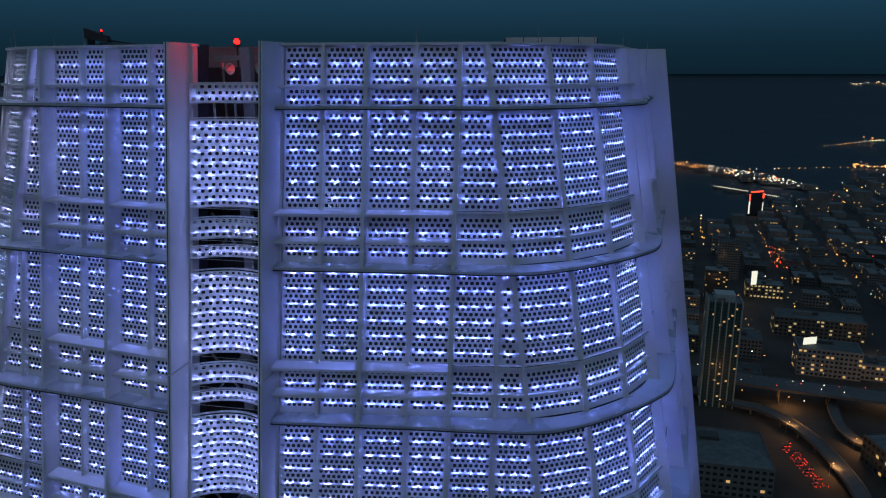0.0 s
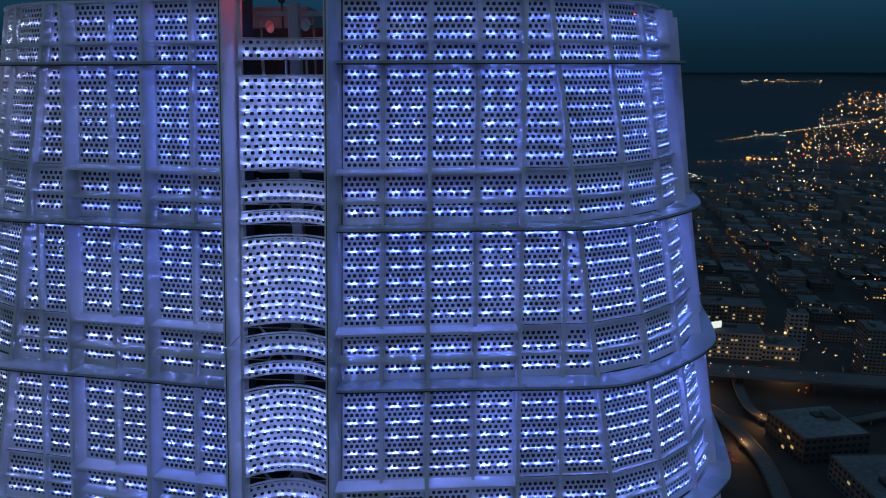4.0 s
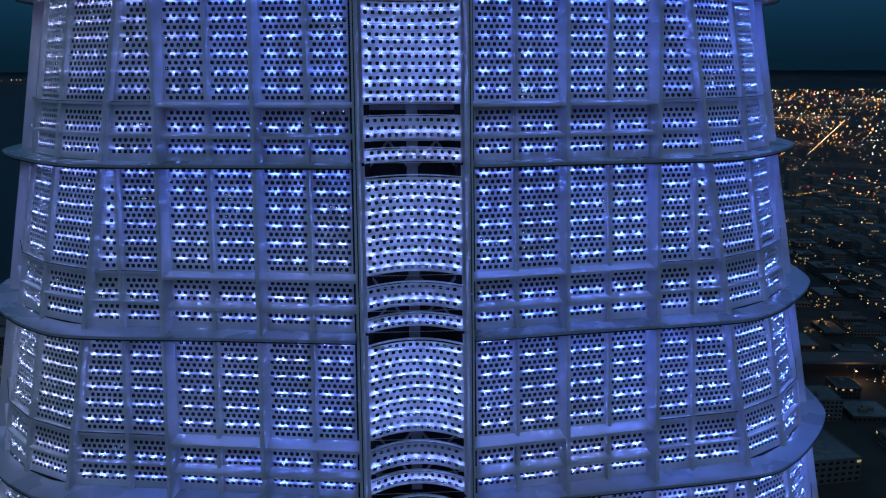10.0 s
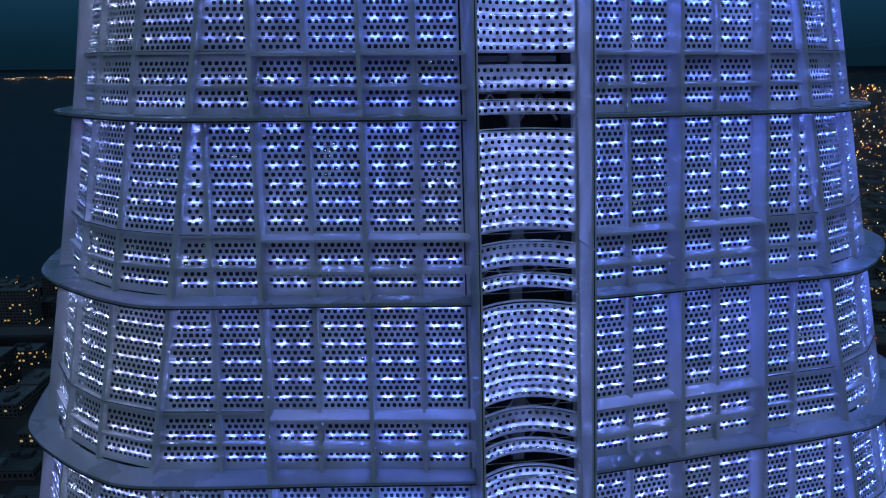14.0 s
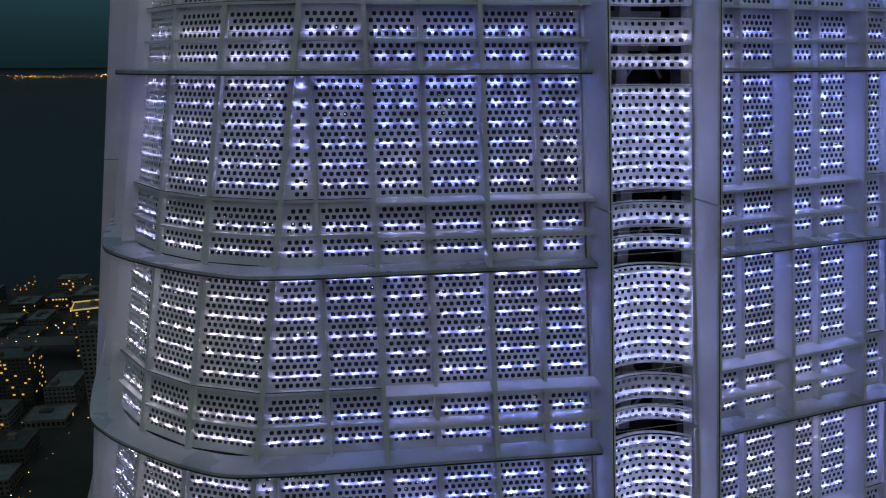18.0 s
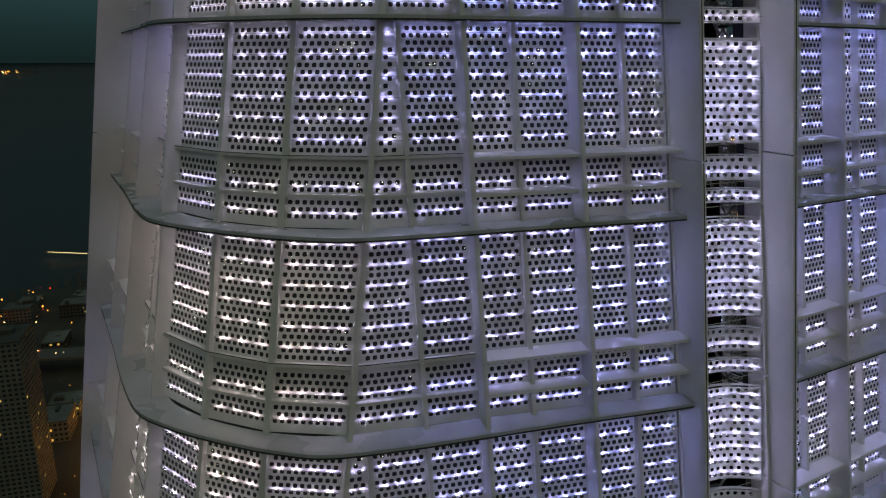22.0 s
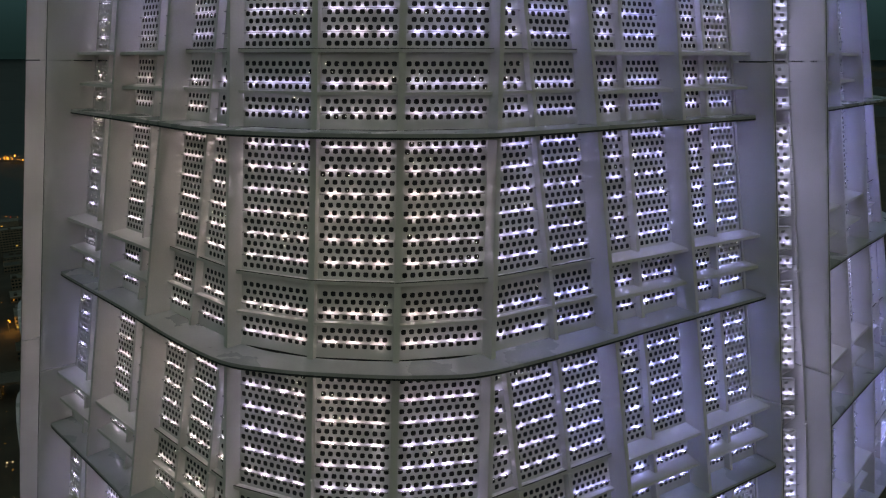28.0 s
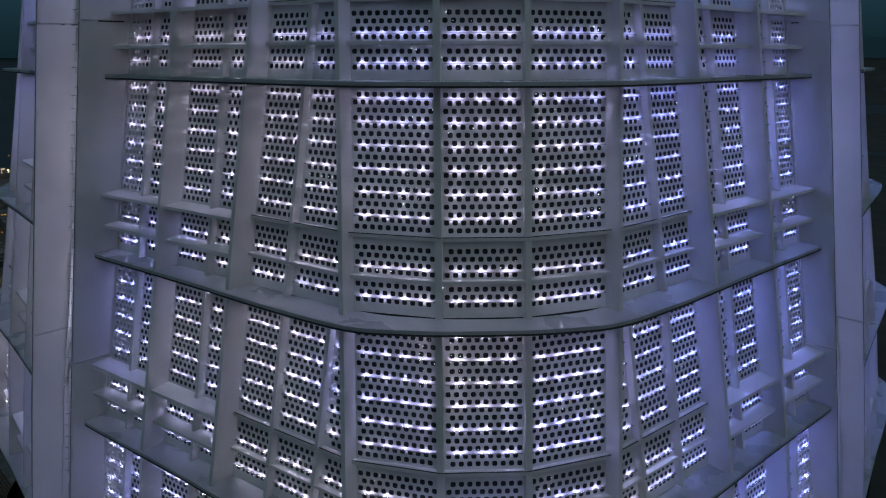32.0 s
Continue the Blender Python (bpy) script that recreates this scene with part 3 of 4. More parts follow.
# ---- shaft below the crown and roof above ----
def build_shaft():
    levels = [291.44 - 4.91 * i for i in range(59)] + [0.0]
    body, bands = Build(), Build()
    for a, b in zip(levels, levels[1:]):
        la, lb = plan_line(a, SKIN, CSKIN, 0.0, 8), plan_line(b, SKIN, CSKIN, 0.0, 8)
        for q in QUARTERS:
            ra, rb = [tuple(q @ Vector(v)) for v in la], [tuple(q @ Vector(v)) for v in lb]
            for i in range(len(ra) - 1):
                body.quad(rb[i + 1], rb[i], ra[i], ra[i + 1])
            ea, eb = tuple(q @ Vector(swap(la[0]))), tuple(q @ Vector(swap(lb[0])))
            body.quad(rb[0], tuple(QUARTERS[1] @ Vector(rb[-1])), tuple(QUARTERS[1] @ Vector(ra[-1])), ra[0])
        if b > 4:
            inner, outer = plan_line(b, SKIN - 0.02, CSKIN - 0.02, 0.4, 8), plan_line(b, 0.05, -0.2, 0.4, 8)
            for q in QUARTERS:
                slab(bands, [tuple(q @ Vector(v)) for v in inner], [tuple(q @ Vector(v)) for v in outer], b, b + 0.12)
    part("glazed_shaft", body, GLASS, tower, "dark glazed office floors")
    part("floor_shelves", bands, SHELF, tower, kind="stuff")
    # roof deck below the rim
    deck = Build()
    ring = []
    for q in QUARTERS:
        ring += [tuple(q @ Vector(v)) for v in plan_line(319.5, SKIN - 0.8, CSKIN - 0.8, 0.0, 8)][::-1]
    ring = ring[::-1]
    centre = (0, 0, 319.5)
    for i in range(len(ring)):
        deck.quad(centre, ring[i], ring[(i + 1) % len(ring)])
    part("roof_deck", deck, ROOF, tower, "dark roof deck inside the crown")
    # parapet wall behind the sheets, coloured dark for shade, seen in the slots' tops
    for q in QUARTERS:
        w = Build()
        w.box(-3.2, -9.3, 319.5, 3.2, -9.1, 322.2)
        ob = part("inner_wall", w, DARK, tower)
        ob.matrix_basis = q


build_shaft()


# ---- things on the roof ----
def local(x, y, z, turn=0.0):
    return pose(TX, TY, 0, 0, 0, TURNED) @ pose(x, y - 0.55, z, 0, 0, turn)


def beacon(x, y, z0, z1, r):
    b = thing("beacon", "red aviation beacon glowing on a thin steel pole", "beacon", m=local(x, y, z0))
    f = Build()
    f.tube((0, 0, 0), (0, 0, z1 - z0 - r), 0.035, 0.03, 8)
    part("pole", f, EDGE, b)
    f = Build()
    f.tube((0, 0, z1 - z0 - r - 0.08), (0, 0, z1 - z0 - r + 0.02), 0.10, 0.12, 12)
    part("collar", f, EDGE, b)
    f = Build()
    f.ball((0, 0, z1 - z0), r, 8, 12)
    part("lamp", f, RED_LAMP, b, "glowing red lamp")
    red = bpy.data.lights.new("beacon_light", "POINT")
    red.energy, red.color, red.shadow_soft_size = 40.0, (1.0, 0.01, 0.01), 0.06
    light = new("beacon_light", red)
    light.parent = b
    light.matrix_basis = pose(0, 0, z1 - z0 + 0.17)


def rod(x, y, z0, z1):
    b = thing("lightning_rod", "thin upright metal rod on the crown rim", "rod", group="rods on the rim", m=local(x, y, z0))
    f = Build()
    f.tube((0, 0, 0), (0, 0, z1 - z0), 0.014, 0.006, 6)
    part("shaft", f, STEEL, b)
    f = Build()
    f.tube((0, 0, 0), (0, 0, 0.05), 0.04, 0.03, 8)
    part("base", f, STEEL, b)


def marker(x, y, z):
    b = thing("marker_light", "small red marker light on the roof rim", "light", group="red marker lights", m=local(x, y, z))
    f = Build()
    f.tube((0, 0, 0), (0, 0, 0.1), 0.05, 0.05, 8)
    part("base", f, EDGE, b)
    f = Build()
    f.ball((0, 0, 0.14), 0.05, 6, 8)
    part("lens", f, RED_LAMP, b, "glowing red lens")


beacon(-0.44, -11.34, 319.5, 323.02, 0.10)
RIM = [(q, a) for q in range(4) for a in (0.15, 0.4, 0.62, 0.85)]
line = plan_line(TOP, SKIN, CSKIN, 0.3, 14)
for q, a in RIM:
    p = QUARTERS[q] @ Vector(line[round(a * (len(line) - 1))])
    rod(p.x, p.y + 0.55, TOP, TOP + 0.42 + 0.1 * ((q * 7 + round(a * 20)) % 3))


def dish(x, y, z, turn):
    d = thing("antenna_dish", "small white round antenna dish on a bracket", "antenna", group="antenna dishes", m=local(x, y, z, turn))
    f = Build()
    n, r = 14, 0.2
    ring = lambda k, dz: [(r * k * math.cos(2 * math.pi * i / n), -dz, r * k * math.sin(2 * math.pi * i / n)) for i in range(n)]
    rings = [ring(0.05, 0.0), ring(0.5, 0.02), ring(0.85, 0.07), ring(1.0, 0.12), ring(0.98, 0.14), ring(0.5, 0.06), ring(0.05, 0.03)]
    for a, b in zip(rings, rings[1:]):
        for i in range(n):
            f.quad(a[i], a[(i + 1) % n], b[(i + 1) % n], b[i])
    part("reflector", f, WHITE, d)
    f = Build()
    f.tube((0, 0.02, 0), (0, 0.25, 0), 0.05, 0.05, 8)
    f.tube((0, 0.25, 0.2), (0, 0.25, -(z - 319.5)), 0.04, 0.04, 8)
    part("bracket", f, STEEL, d)


dish(-1.18, -10.7, 322.14, 68)
dish(0.35, -11.2, 322.16, -30)


def roof_box(name, label, x, y, z0, z1, w, d, turn, mat):
    b = thing(name, label, "equipment", m=local(x, y, z0, turn))
    f = Build()
    f.box(-w / 2, -d / 2, 0, w / 2, d / 2, z1 - z0 - 0.08)
    part("housing", f, mat, b)
    f = Build()
    f.box(-w / 2 - 0.05, -d / 2 - 0.05, z1 - z0 - 0.08, w / 2 + 0.05, d / 2 + 0.05, z1 - z0)
    part("lid", f, mat, b)
    n = max(2, int(w / 0.9))
    for i in range(n):
        f = Build()
        x0 = -w / 2 + w * (i + 0.12) / n
        for k in range(6):
            z = (z1 - z0) * (0.2 + 0.1 * k)
            f.hexa([(x0, -d / 2 - 0.03, z), (x0 + w * 0.76 / n, -d / 2 - 0.03, z), (x0 + w * 0.76 / n, -d / 2, z + 0.03), (x0, -d / 2, z + 0.03)], [(x0, -d / 2 - 0.03, z + 0.02), (x0 + w * 0.76 / n, -d / 2 - 0.03, z + 0.02), (x0 + w * 0.76 / n, -d / 2, z + 0.05), (x0, -d / 2, z + 0.05)])
        part("louvre", f, EQUIP, b)
    return b


roof_box("cooling_unit", "grey louvred cooling unit on the roof deck", -2.3, -7.0, 319.5, 322.95, 3.6, 3.0, 4, EQUIP)


def plant_screen():
    """Five sheet panels with open joints on posts."""
    b = thing("plant_screen", "pale grey plant screen of five metal panels on the roof", "screen", m=local(7.55, -2.6, 319.5, 6))
    w = 0.775
    for i in range(5):
        f = Build()
        f.box(i * w + 0.02, -0.03, 1.6, (i + 1) * w - 0.02, 0.03, 3.93)
        part("panel", f, PAINT, b)
    for i in range(6):
        f = Build()
        f.box(i * w - 0.04, 0.035, 0, i * w + 0.04, 0.115, 3.85)
        part("post", f, DARK, b)
    f = Build()
    f.box(0, 0.12, 3.3, 5 * w, 0.17, 3.38)
    part("rail", f, DARK, b)


plant_screen()
for x, y in ((11.9, -2.4), (12.3, -1.9)):
    marker(x, y, 322.9)
for x in (12.5, 12.72, 13.5):
    rod(x, -2.0, 319.5, 323.5)
marker(-10.65, -4.35, 323.72)


def crane():
    c = thing("maintenance_crane", "dark folded window-cleaning crane parked on the roof", "crane", m=local(-11.6, -4.6, 319.5, 12))
    f = Build()
    f.box(-0.8, -0.8, 0, 0.8, 0.8, 1.2)
    part("carriage", f, EDGE, c)
    f = Build()
    f.tube((0.7, 0, 1.2), (0.7, 0, 3.75), 0.2, 0.16, 10)
    part("mast", f, DARK, c)
    f = Build()
    for dy in (-0.12, 0.12):
        f.tube((0.9, dy, 4.0), (2.7, dy, 3.72), 0.035, 0.03, 6)
        f.tube((0.9, dy, 3.78), (2.7, dy, 3.66), 0.035, 0.03, 6)
        for i in range(7):
            x = 0.95 + 0.25 * i
            f.tube((x, dy, 3.78 - 0.067 * 0.25 * i), (x + 0.12, dy, 3.98 - 0.155 * 0.25 * i), 0.02, 0.02, 5)
    part("boom", f, DARK, c)
    f = Build()
    f.hexa([(0.28, -0.25, 4.0), (1.35, -0.25, 3.82), (1.35, 0.25, 3.82), (0.28, 0.25, 4.0)], [(0.3, -0.18, 4.46), (1.3, -0.18, 4.1), (1.3, 0.18, 4.1), (0.3, 0.18, 4.46)])
    part("winch_head", f, DARK, c)
    f = Build()
    f.tube((0.36, 0, 3.86), (0.62, 0, 3.86), 0.13, 0.13, 12)
    part("drum", f, EDGE, c)


crane()


# ---- the city below ----
EYE = (-12.0, 5.0, 318.0)


def place(bearing, dist, z=0.0):
    """A point of the ground by bearing (degrees to the left of +y) and distance. Past 2.4 km the land is drawn in towards the eye along
    its line of sight, so that the sheet reaches the horizon inside the clipping distance."""
    a = radians(bearing)
    r = dist if dist < 2400 else 2400 + 2350 * (1 - 2400 / dist)
    k = r / dist
    return (EYE[0] - r * math.sin(a), EYE[1] + r * math.cos(a), EYE[2] + (z - EYE[2]) * k)


def shrink(dist):
    return 1.0 if dist < 2400 else (2400 + 2350 * (1 - 2400 / dist)) / dist


SHORE = [(-180, 90000), (-36.5, 90000), (-35, 9000), (-33.5, 5200), (-32, 3300), (-30, 2600), (-28, 2150), (-26, 2000), (-24, 1860), (-21, 1610), (-18, 1650), (-15, 1540), (-8, 1180), (0, 1090), (10, 1190), (25, 1230), (60, 1500), (100, 90000), (180, 90000)]


def shore(b):
    return math.exp(np.interp(b, [p[0] for p in SHORE], [math.log(p[1]) for p in SHORE]))


def is_land(b, d):
    if d < shore(b) + 30 * math.sin(b * 7.0) * (d < 3000):
        return True
    if -27.5 < b < -15.5:
        mid = 2560 + (b + 17) * 41
        if abs(d - mid) < 95 - 12 * abs(b + 21.5):
            return True
    if -25 < b < -20 and abs(d - (2085 + (b + 20) * 27)) < 22:
        return True
    if -31.2 < b < -28.6 and abs(d - 2730) < 70:
        return True
    if -31.5 < b < -29.0 and abs(d - 3750) < 90:
        return True
    if 15500 + 1500 * math.sin(b * 0.31) < d < 26000 and b > -4:
        return True
    return False


def polar_sheet(name, mat, bearings, dists, keep, lift, label, category):
    v, f, index = [], [], {}

    def point(i, j):
        if (i, j) not in index:
            index[i, j] = len(v)
            v.append(place(bearings[i], dists[j], lift))
        return index[i, j]

    for i in range(len(bearings) - 1):
        for j in range(len(dists) - 1):
            b, d = (bearings[i] + bearings[i + 1]) / 2, (dists[j] * dists[j + 1]) ** 0.5
            if keep(b, d):
                f.append((point(i, j), point(i, j + 1), point(i + 1, j + 1), point(i + 1, j)))
    me = bpy.data.meshes.new(name)
    me.from_pydata(v, [], f)
    me.materials.append(mat)
    return tagged(new(name, me), label, category, kind="structure")


GROUND = material("dark_city_ground", (0.045, 0.040, 0.033), 0.9, 0.0, 0.4, 0.02, 0.5, 0.004)
rings = [0.5, 20.0]
while rings[-1] < 90000:
    rings.append(rings[-1] * (1.10 if rings[-1] < 400 else 1.022 if rings[-1] < 3200 else 1.12))
polar_sheet("water", WATER, [-180 + 3 * i for i in range(121)], [20, 300, 800, 1500, 2400, 3000, 4000, 6000, 10000, 20000, 60000, 400000], lambda b, d: True, 0.0, "dark still bay water reaching the horizon", "water")
fine = [-180 + 5 * i for i in range(25)] + [-56 + 0.4 * i for i in range(201)] + [25 + 5 * i for i in range(1, 32)]
polar_sheet("ground", GROUND, fine, rings, is_land, 3.0, "dark city ground between the streets", "ground")

# hills along the horizon, their haze put in as a faint glow
hill = Build()
hb = [-130 + 1.0 * i for i in range(190)]


def ridge(b):
    high = np.interp(b, [-130, -60, -50, -44, -40, -36, -33, -28, -10, 60], [1.2, 1.0, 0.95, 0.85, 0.6, 0.42, 0.2, 0.12, 0.22, 0.25])
    return high + 0.10 * noise.noise((b * 0.21, 0, 3.1)) + 0.05 * noise.noise((b * 0.9, 0, 7.7))


for a, b in zip(hb, hb[1:]):
    q = []
    # reaches below the horizon, its glow covering far water that turns too dark
    for w, h in ((a, -1.0), (b, -1.0), (b, ridge(b)), (a, ridge(a))):
        p = place(w, 60000)
        q.append((p[0], p[1], EYE[2] + 4700 * math.tan(radians(h))))
    hill.quad(*q)
HILLS = glow("far_hill_haze_glow", (0.0040, 0.0128, 0.0205), 1.0)
tagged(new("backdrop", hill.mesh("backdrop", HILLS)), "far hills along the horizon with haze put in as glow", "hills", kind="structure")

# ---- buildings ----
CONCRETE = material("weathered_concrete", (0.13, 0.122, 0.108), 0.8, 0.0, 0.2, 0.3, 0.25, 0.05, 0.0, 0.5)
FLATROOF = material("pale_flat_roof", (0.14, 0.15, 0.145), 0.85, 0.0, 0.3, 0.2, 0.5, 0.012, 0.0, 0.5)
PALEWALL = material("pale_rendered_wall", (0.25, 0.25, 0.245), 0.7, 0.0, 0.1, 0.5, 0.2, 0.1)
PANE = material("unlit_window_glass", (0.02, 0.03, 0.035), 0.12)
GREENPANE = material("green_tinted_glass", (0.02, 0.07, 0.06), 0.12)
WARM = glow("warm_window_light", (1.0, 0.58, 0.20), 0.5)
YELLOW = glow("yellow_window_light", (1.0, 0.74, 0.30), 0.36)
SODIUM = glow("sodium_street_light", (1.0, 0.42, 0.10), 3.0)
CLEAR = glow("white_street_light", (1.0, 0.86, 0.62), 3.0)
GREENISH = glow("greenish_street_light", (0.75, 1.0, 0.7), 2.0)
TAIL = glow("red_tail_light", (1.0, 0.05, 0.02), 2.5)
SIGN = glow("lit_billboard_face", (1.0, 0.93, 0.72), 0.8)
GRID = -17.0                    # turn of the street grid


def windows_on(made_dark, made_lit, w, d, h, floors, bays, lit, rnd, sides=(0, 1, 2, 3), inset=0.12):
    """Window panes let into the four walls; some are lit."""
    for side in sides:
        length = w if side % 2 == 0 else d
        depth = d if side % 2 == 0 else w
        n = max(1, round(length / bays))
        for k in range(floors):
            z0 = h * (k + 0.32) / floors
            z1 = h * (k + 0.78) / floors
            row_lit = rnd.random() < lit * 1.2
            for i in range(n):
                x0, x1 = -length / 2 + length * (i + 0.2) / n, -length / 2 + length * (i + 0.8) / n
                y = -depth / 2 - 0.06
                q = [(x0, y, z0), (x1, y, z0), (x1, y, z1), (x0, y, z1)]
                c, s = [(1, 0), (0, 1), (-1, 0), (0, -1)][side]
                q = [(x * c - y_ * s, x * s + y_ * c, z) for x, y_, z in q]
                (made_lit if (rnd.random() < (0.8 if row_lit and lit > 0.25 else lit)) else made_dark).quad(*q)


def building(bearing, dist, w, d, h, turn, lit, rnd, name="building", label="", wall=None, floors=None, bay=4.0, dark=None, glowing=None, crown=False):
    x, y, _ = place(bearing, dist)
    b = thing(name, label or "low concrete building with a flat roof at dusk", "building", group="city buildings", m=pose(x, y, 3.0, 0, 0, turn))
    f = Build()
    f.box(-w / 2, -d / 2, 0, w / 2, d / 2, h)
    part("wall", f, wall or CONCRETE, b)
    f = Build()
    t = 0.5
    f.box(-w / 2 + t, -d / 2 + t, h, w / 2 - t, d / 2 - t, h + 0.15)
    part("roof", f, FLATROOF, b)
    f = Build()
    for x0, y0, x1, y1 in ((-w / 2, -d / 2, w / 2, -d / 2 + t), (-w / 2, d / 2 - t, w / 2, d / 2), (-w / 2, -d / 2 + t, -w / 2 + t, d / 2 - t), (w / 2 - t, -d / 2 + t, w / 2, d / 2 - t)):
        f.box(x0, y0, h, x1, y1, h + 1.0)
    part("parapet", f, wall or CONCRETE, b)
    for i in range(rnd.randint(1, 3)):
        f = Build()
        pw, pd, ph = rnd.uniform(0.1, 0.3) * w, rnd.uniform(0.1, 0.3) * d, rnd.uniform(1.5, 4)
        px, py = rnd.uniform(-0.3, 0.3) * w, rnd.uniform(-0.3, 0.3) * d
        f.box(px - pw / 2, py - pd / 2, h + 0.15, px + pw / 2, py + pd / 2, h + 0.15 + ph)
        part("roof_plant", f, CONCRETE, b)
    dk, lt = Build(), Build()
    windows_on(dk, lt, w, d, h, floors or max(1, int(h / 3.8)), bay, lit, rnd)
    if dk.f:
        part("window_panes", dk, dark or PANE, b, "unlit window panes", kind="stuff")
    if lt.f:
        part("lit_window_panes", lt, glowing or rnd.choice((WARM, YELLOW)), b, "lit window panes", kind="stuff")
    if crown:
        f = Build()
        for x0, y0, x1, y1 in ((-w / 2, -d / 2, w / 2, -d / 2 + 1), (-w / 2, d / 2 - 1, w / 2, d / 2), (-w / 2, -d / 2 + 1, -w / 2 + 1, d / 2 - 1), (w / 2 - 1, -d / 2 + 1, w / 2, d / 2 - 1)):
            f.box(x0, y0, h + 1.0, x1, y1, h + 2.4)
        part("lit_crown", f, YELLOW, b, "glowing yellow light band round the roof")
    return b


rnd = random.Random(5)
taken = []
# landmarks that stand out: bearing, distance, width, depth, height
GREENWALL = material("dark_green_spandrel", (0.03, 0.06, 0.055), 0.4, 0.0, 0.2, 0.5)
PIER = material("pale_concrete_pier", (0.34, 0.36, 0.35), 0.8, 0.0, 0.15, 0.4)
slim = building(-22.3, 700, 30, 26, 106, GRID + 4, 0.10, rnd, "apartment_tower", "slim apartment tower with green glass and pale piers", GREENWALL, 32, 3.2, GREENPANE, WARM)
for k in range(6):
    for side in (-1, 1):
        f = Build()
        x0, y0 = -15.2 + 6.0 * k, -13.2 + 5.2 * k
        f.box(x0 - 0.6, side * 13.0 - 0.4, 0, x0 + 0.6, side * 13.0 + 0.4, 108.5)
        part("pier", f, PIER, slim)
        f = Build()
        f.box(side * 15.0 - 0.4, y0 - 0.6, 0, side * 15.0 + 0.4, y0 + 0.6, 108.5)
        part("pier", f, PIER, slim)
f = Build()
f.box(-9, -8, 106.2, 9, 8, 113)
part("penthouse", f, PIER, slim)
building(-29.6, 830, 62, 34, 30, GRID, 0.14, rnd, "office_building", "white office block with lit windows and a roof sign", PALEWALL, 6, 4.5)
building(-32.8, 845, 44, 30, 17, GRID, 0.2, rnd, "office_building", "white low office wing with dark windows", PALEWALL, 3, 4.5)
building(-28.6, 950, 100, 34, 24, GRID, 0.2, rnd, "office_building", "wide office block with rows of yellow lit windows", CONCRETE, 5, 5.0, None, YELLOW)
building(-24.6, 1090, 50, 30, 20, GRID, 0.3, rnd, "office_building", "office block with yellow windows below a lit sign", CONCRETE, 4, 5.0, None, YELLOW)
building(4.0, 824, 36, 30, 60, GRID + 14, 0.08, rnd, "office_tower", "dark office tower with a glowing yellow crown band", CONCRETE, 20, 3.6, None, WARM, True)
building(-8.2, 890, 30, 26, 108, GRID + 8, 0.12, rnd, "apartment_tower", "slim dark tower with red lamps on its roof", CONCRETE, 34, 3.4)
building(-7.7, 640, 30, 24, 96, GRID + 8, 0.04, rnd, "apartment_tower", "pale tower with square dark windows", PALEWALL, 26, 4.0)
building(2.5, 560, 44, 40, 128, GRID, 0.02, rnd, "office_tower", "dark unlit office tower", CONCRETE, 36, 3.6)
building(-21.2, 1040, 30, 26, 46, GRID, 0.12, rnd, "apartment_tower", "mid-rise apartment block with few lit windows", CONCRETE, 14, 3.4)
building(-23.4, 560, 70, 60, 26, GRID + 5, 0.02, rnd, "low_block", "large dark low block with a ribbed roof", CONCRETE, 5, 5.0)
building(-36.5, 640, 60, 52, 24, GRID + 20, 0.03, rnd, "low_block", "dark hall with a pale blue-grey roof", CONCRETE, 4, 6.0)
building(-42.5, 590, 78, 60, 20, GRID + 12, 0.03, rnd, "low_block", "broad dark hall with a pale roof", CONCRETE, 4, 6.0)
building(-34.0, 880, 20, 16, 44, GRID, 0.1, rnd, "clock_tower", "pale square tower above a white block", PALEWALL, 9, 5.0)
taken = [(-22.3, 700, 34), (-29.6, 830, 45), (-32.8, 845, 35), (-28.6, 950, 62), (-24.6, 1090, 35), (4.0, 824, 30), (-8.2, 890, 26), (-7.7, 640, 26), (2.5, 560, 36), (-21.2, 1040, 26), (-23.4, 560, 55), (-36.5, 640, 52), (-42.5, 590, 62), (-34, 880, 18)]
FREEWAY = [(-520, 985), (-288, 908), (-70, 838), (120, 752), (220, 700), (301, 664), (371, 640), (502, 600), (653, 560), (900, 500), (1300, 420)]
RAMP = [(205, 690), (266, 635), (286, 623), (302, 595), (309, 558), (308, 509), (299, 464), (270, 380)]
SPUR = [(372, 664), (352, 615), (344, 578), (353, 554), (390, 545), (470, 560)]


def near_line(x, y, line, width):
    for (x0, y0), (x1, y1) in zip(line, line[1:]):
        k = max(0.0, min(1.0, ((x - x0) * (x1 - x0) + (y - y0) * (y1 - y0)) / ((x1 - x0) ** 2 + (y1 - y0) ** 2)))
        if math.hypot(x - x0 - k * (x1 - x0), y - y0 - k * (y1 - y0)) < width:
            return True
    return False


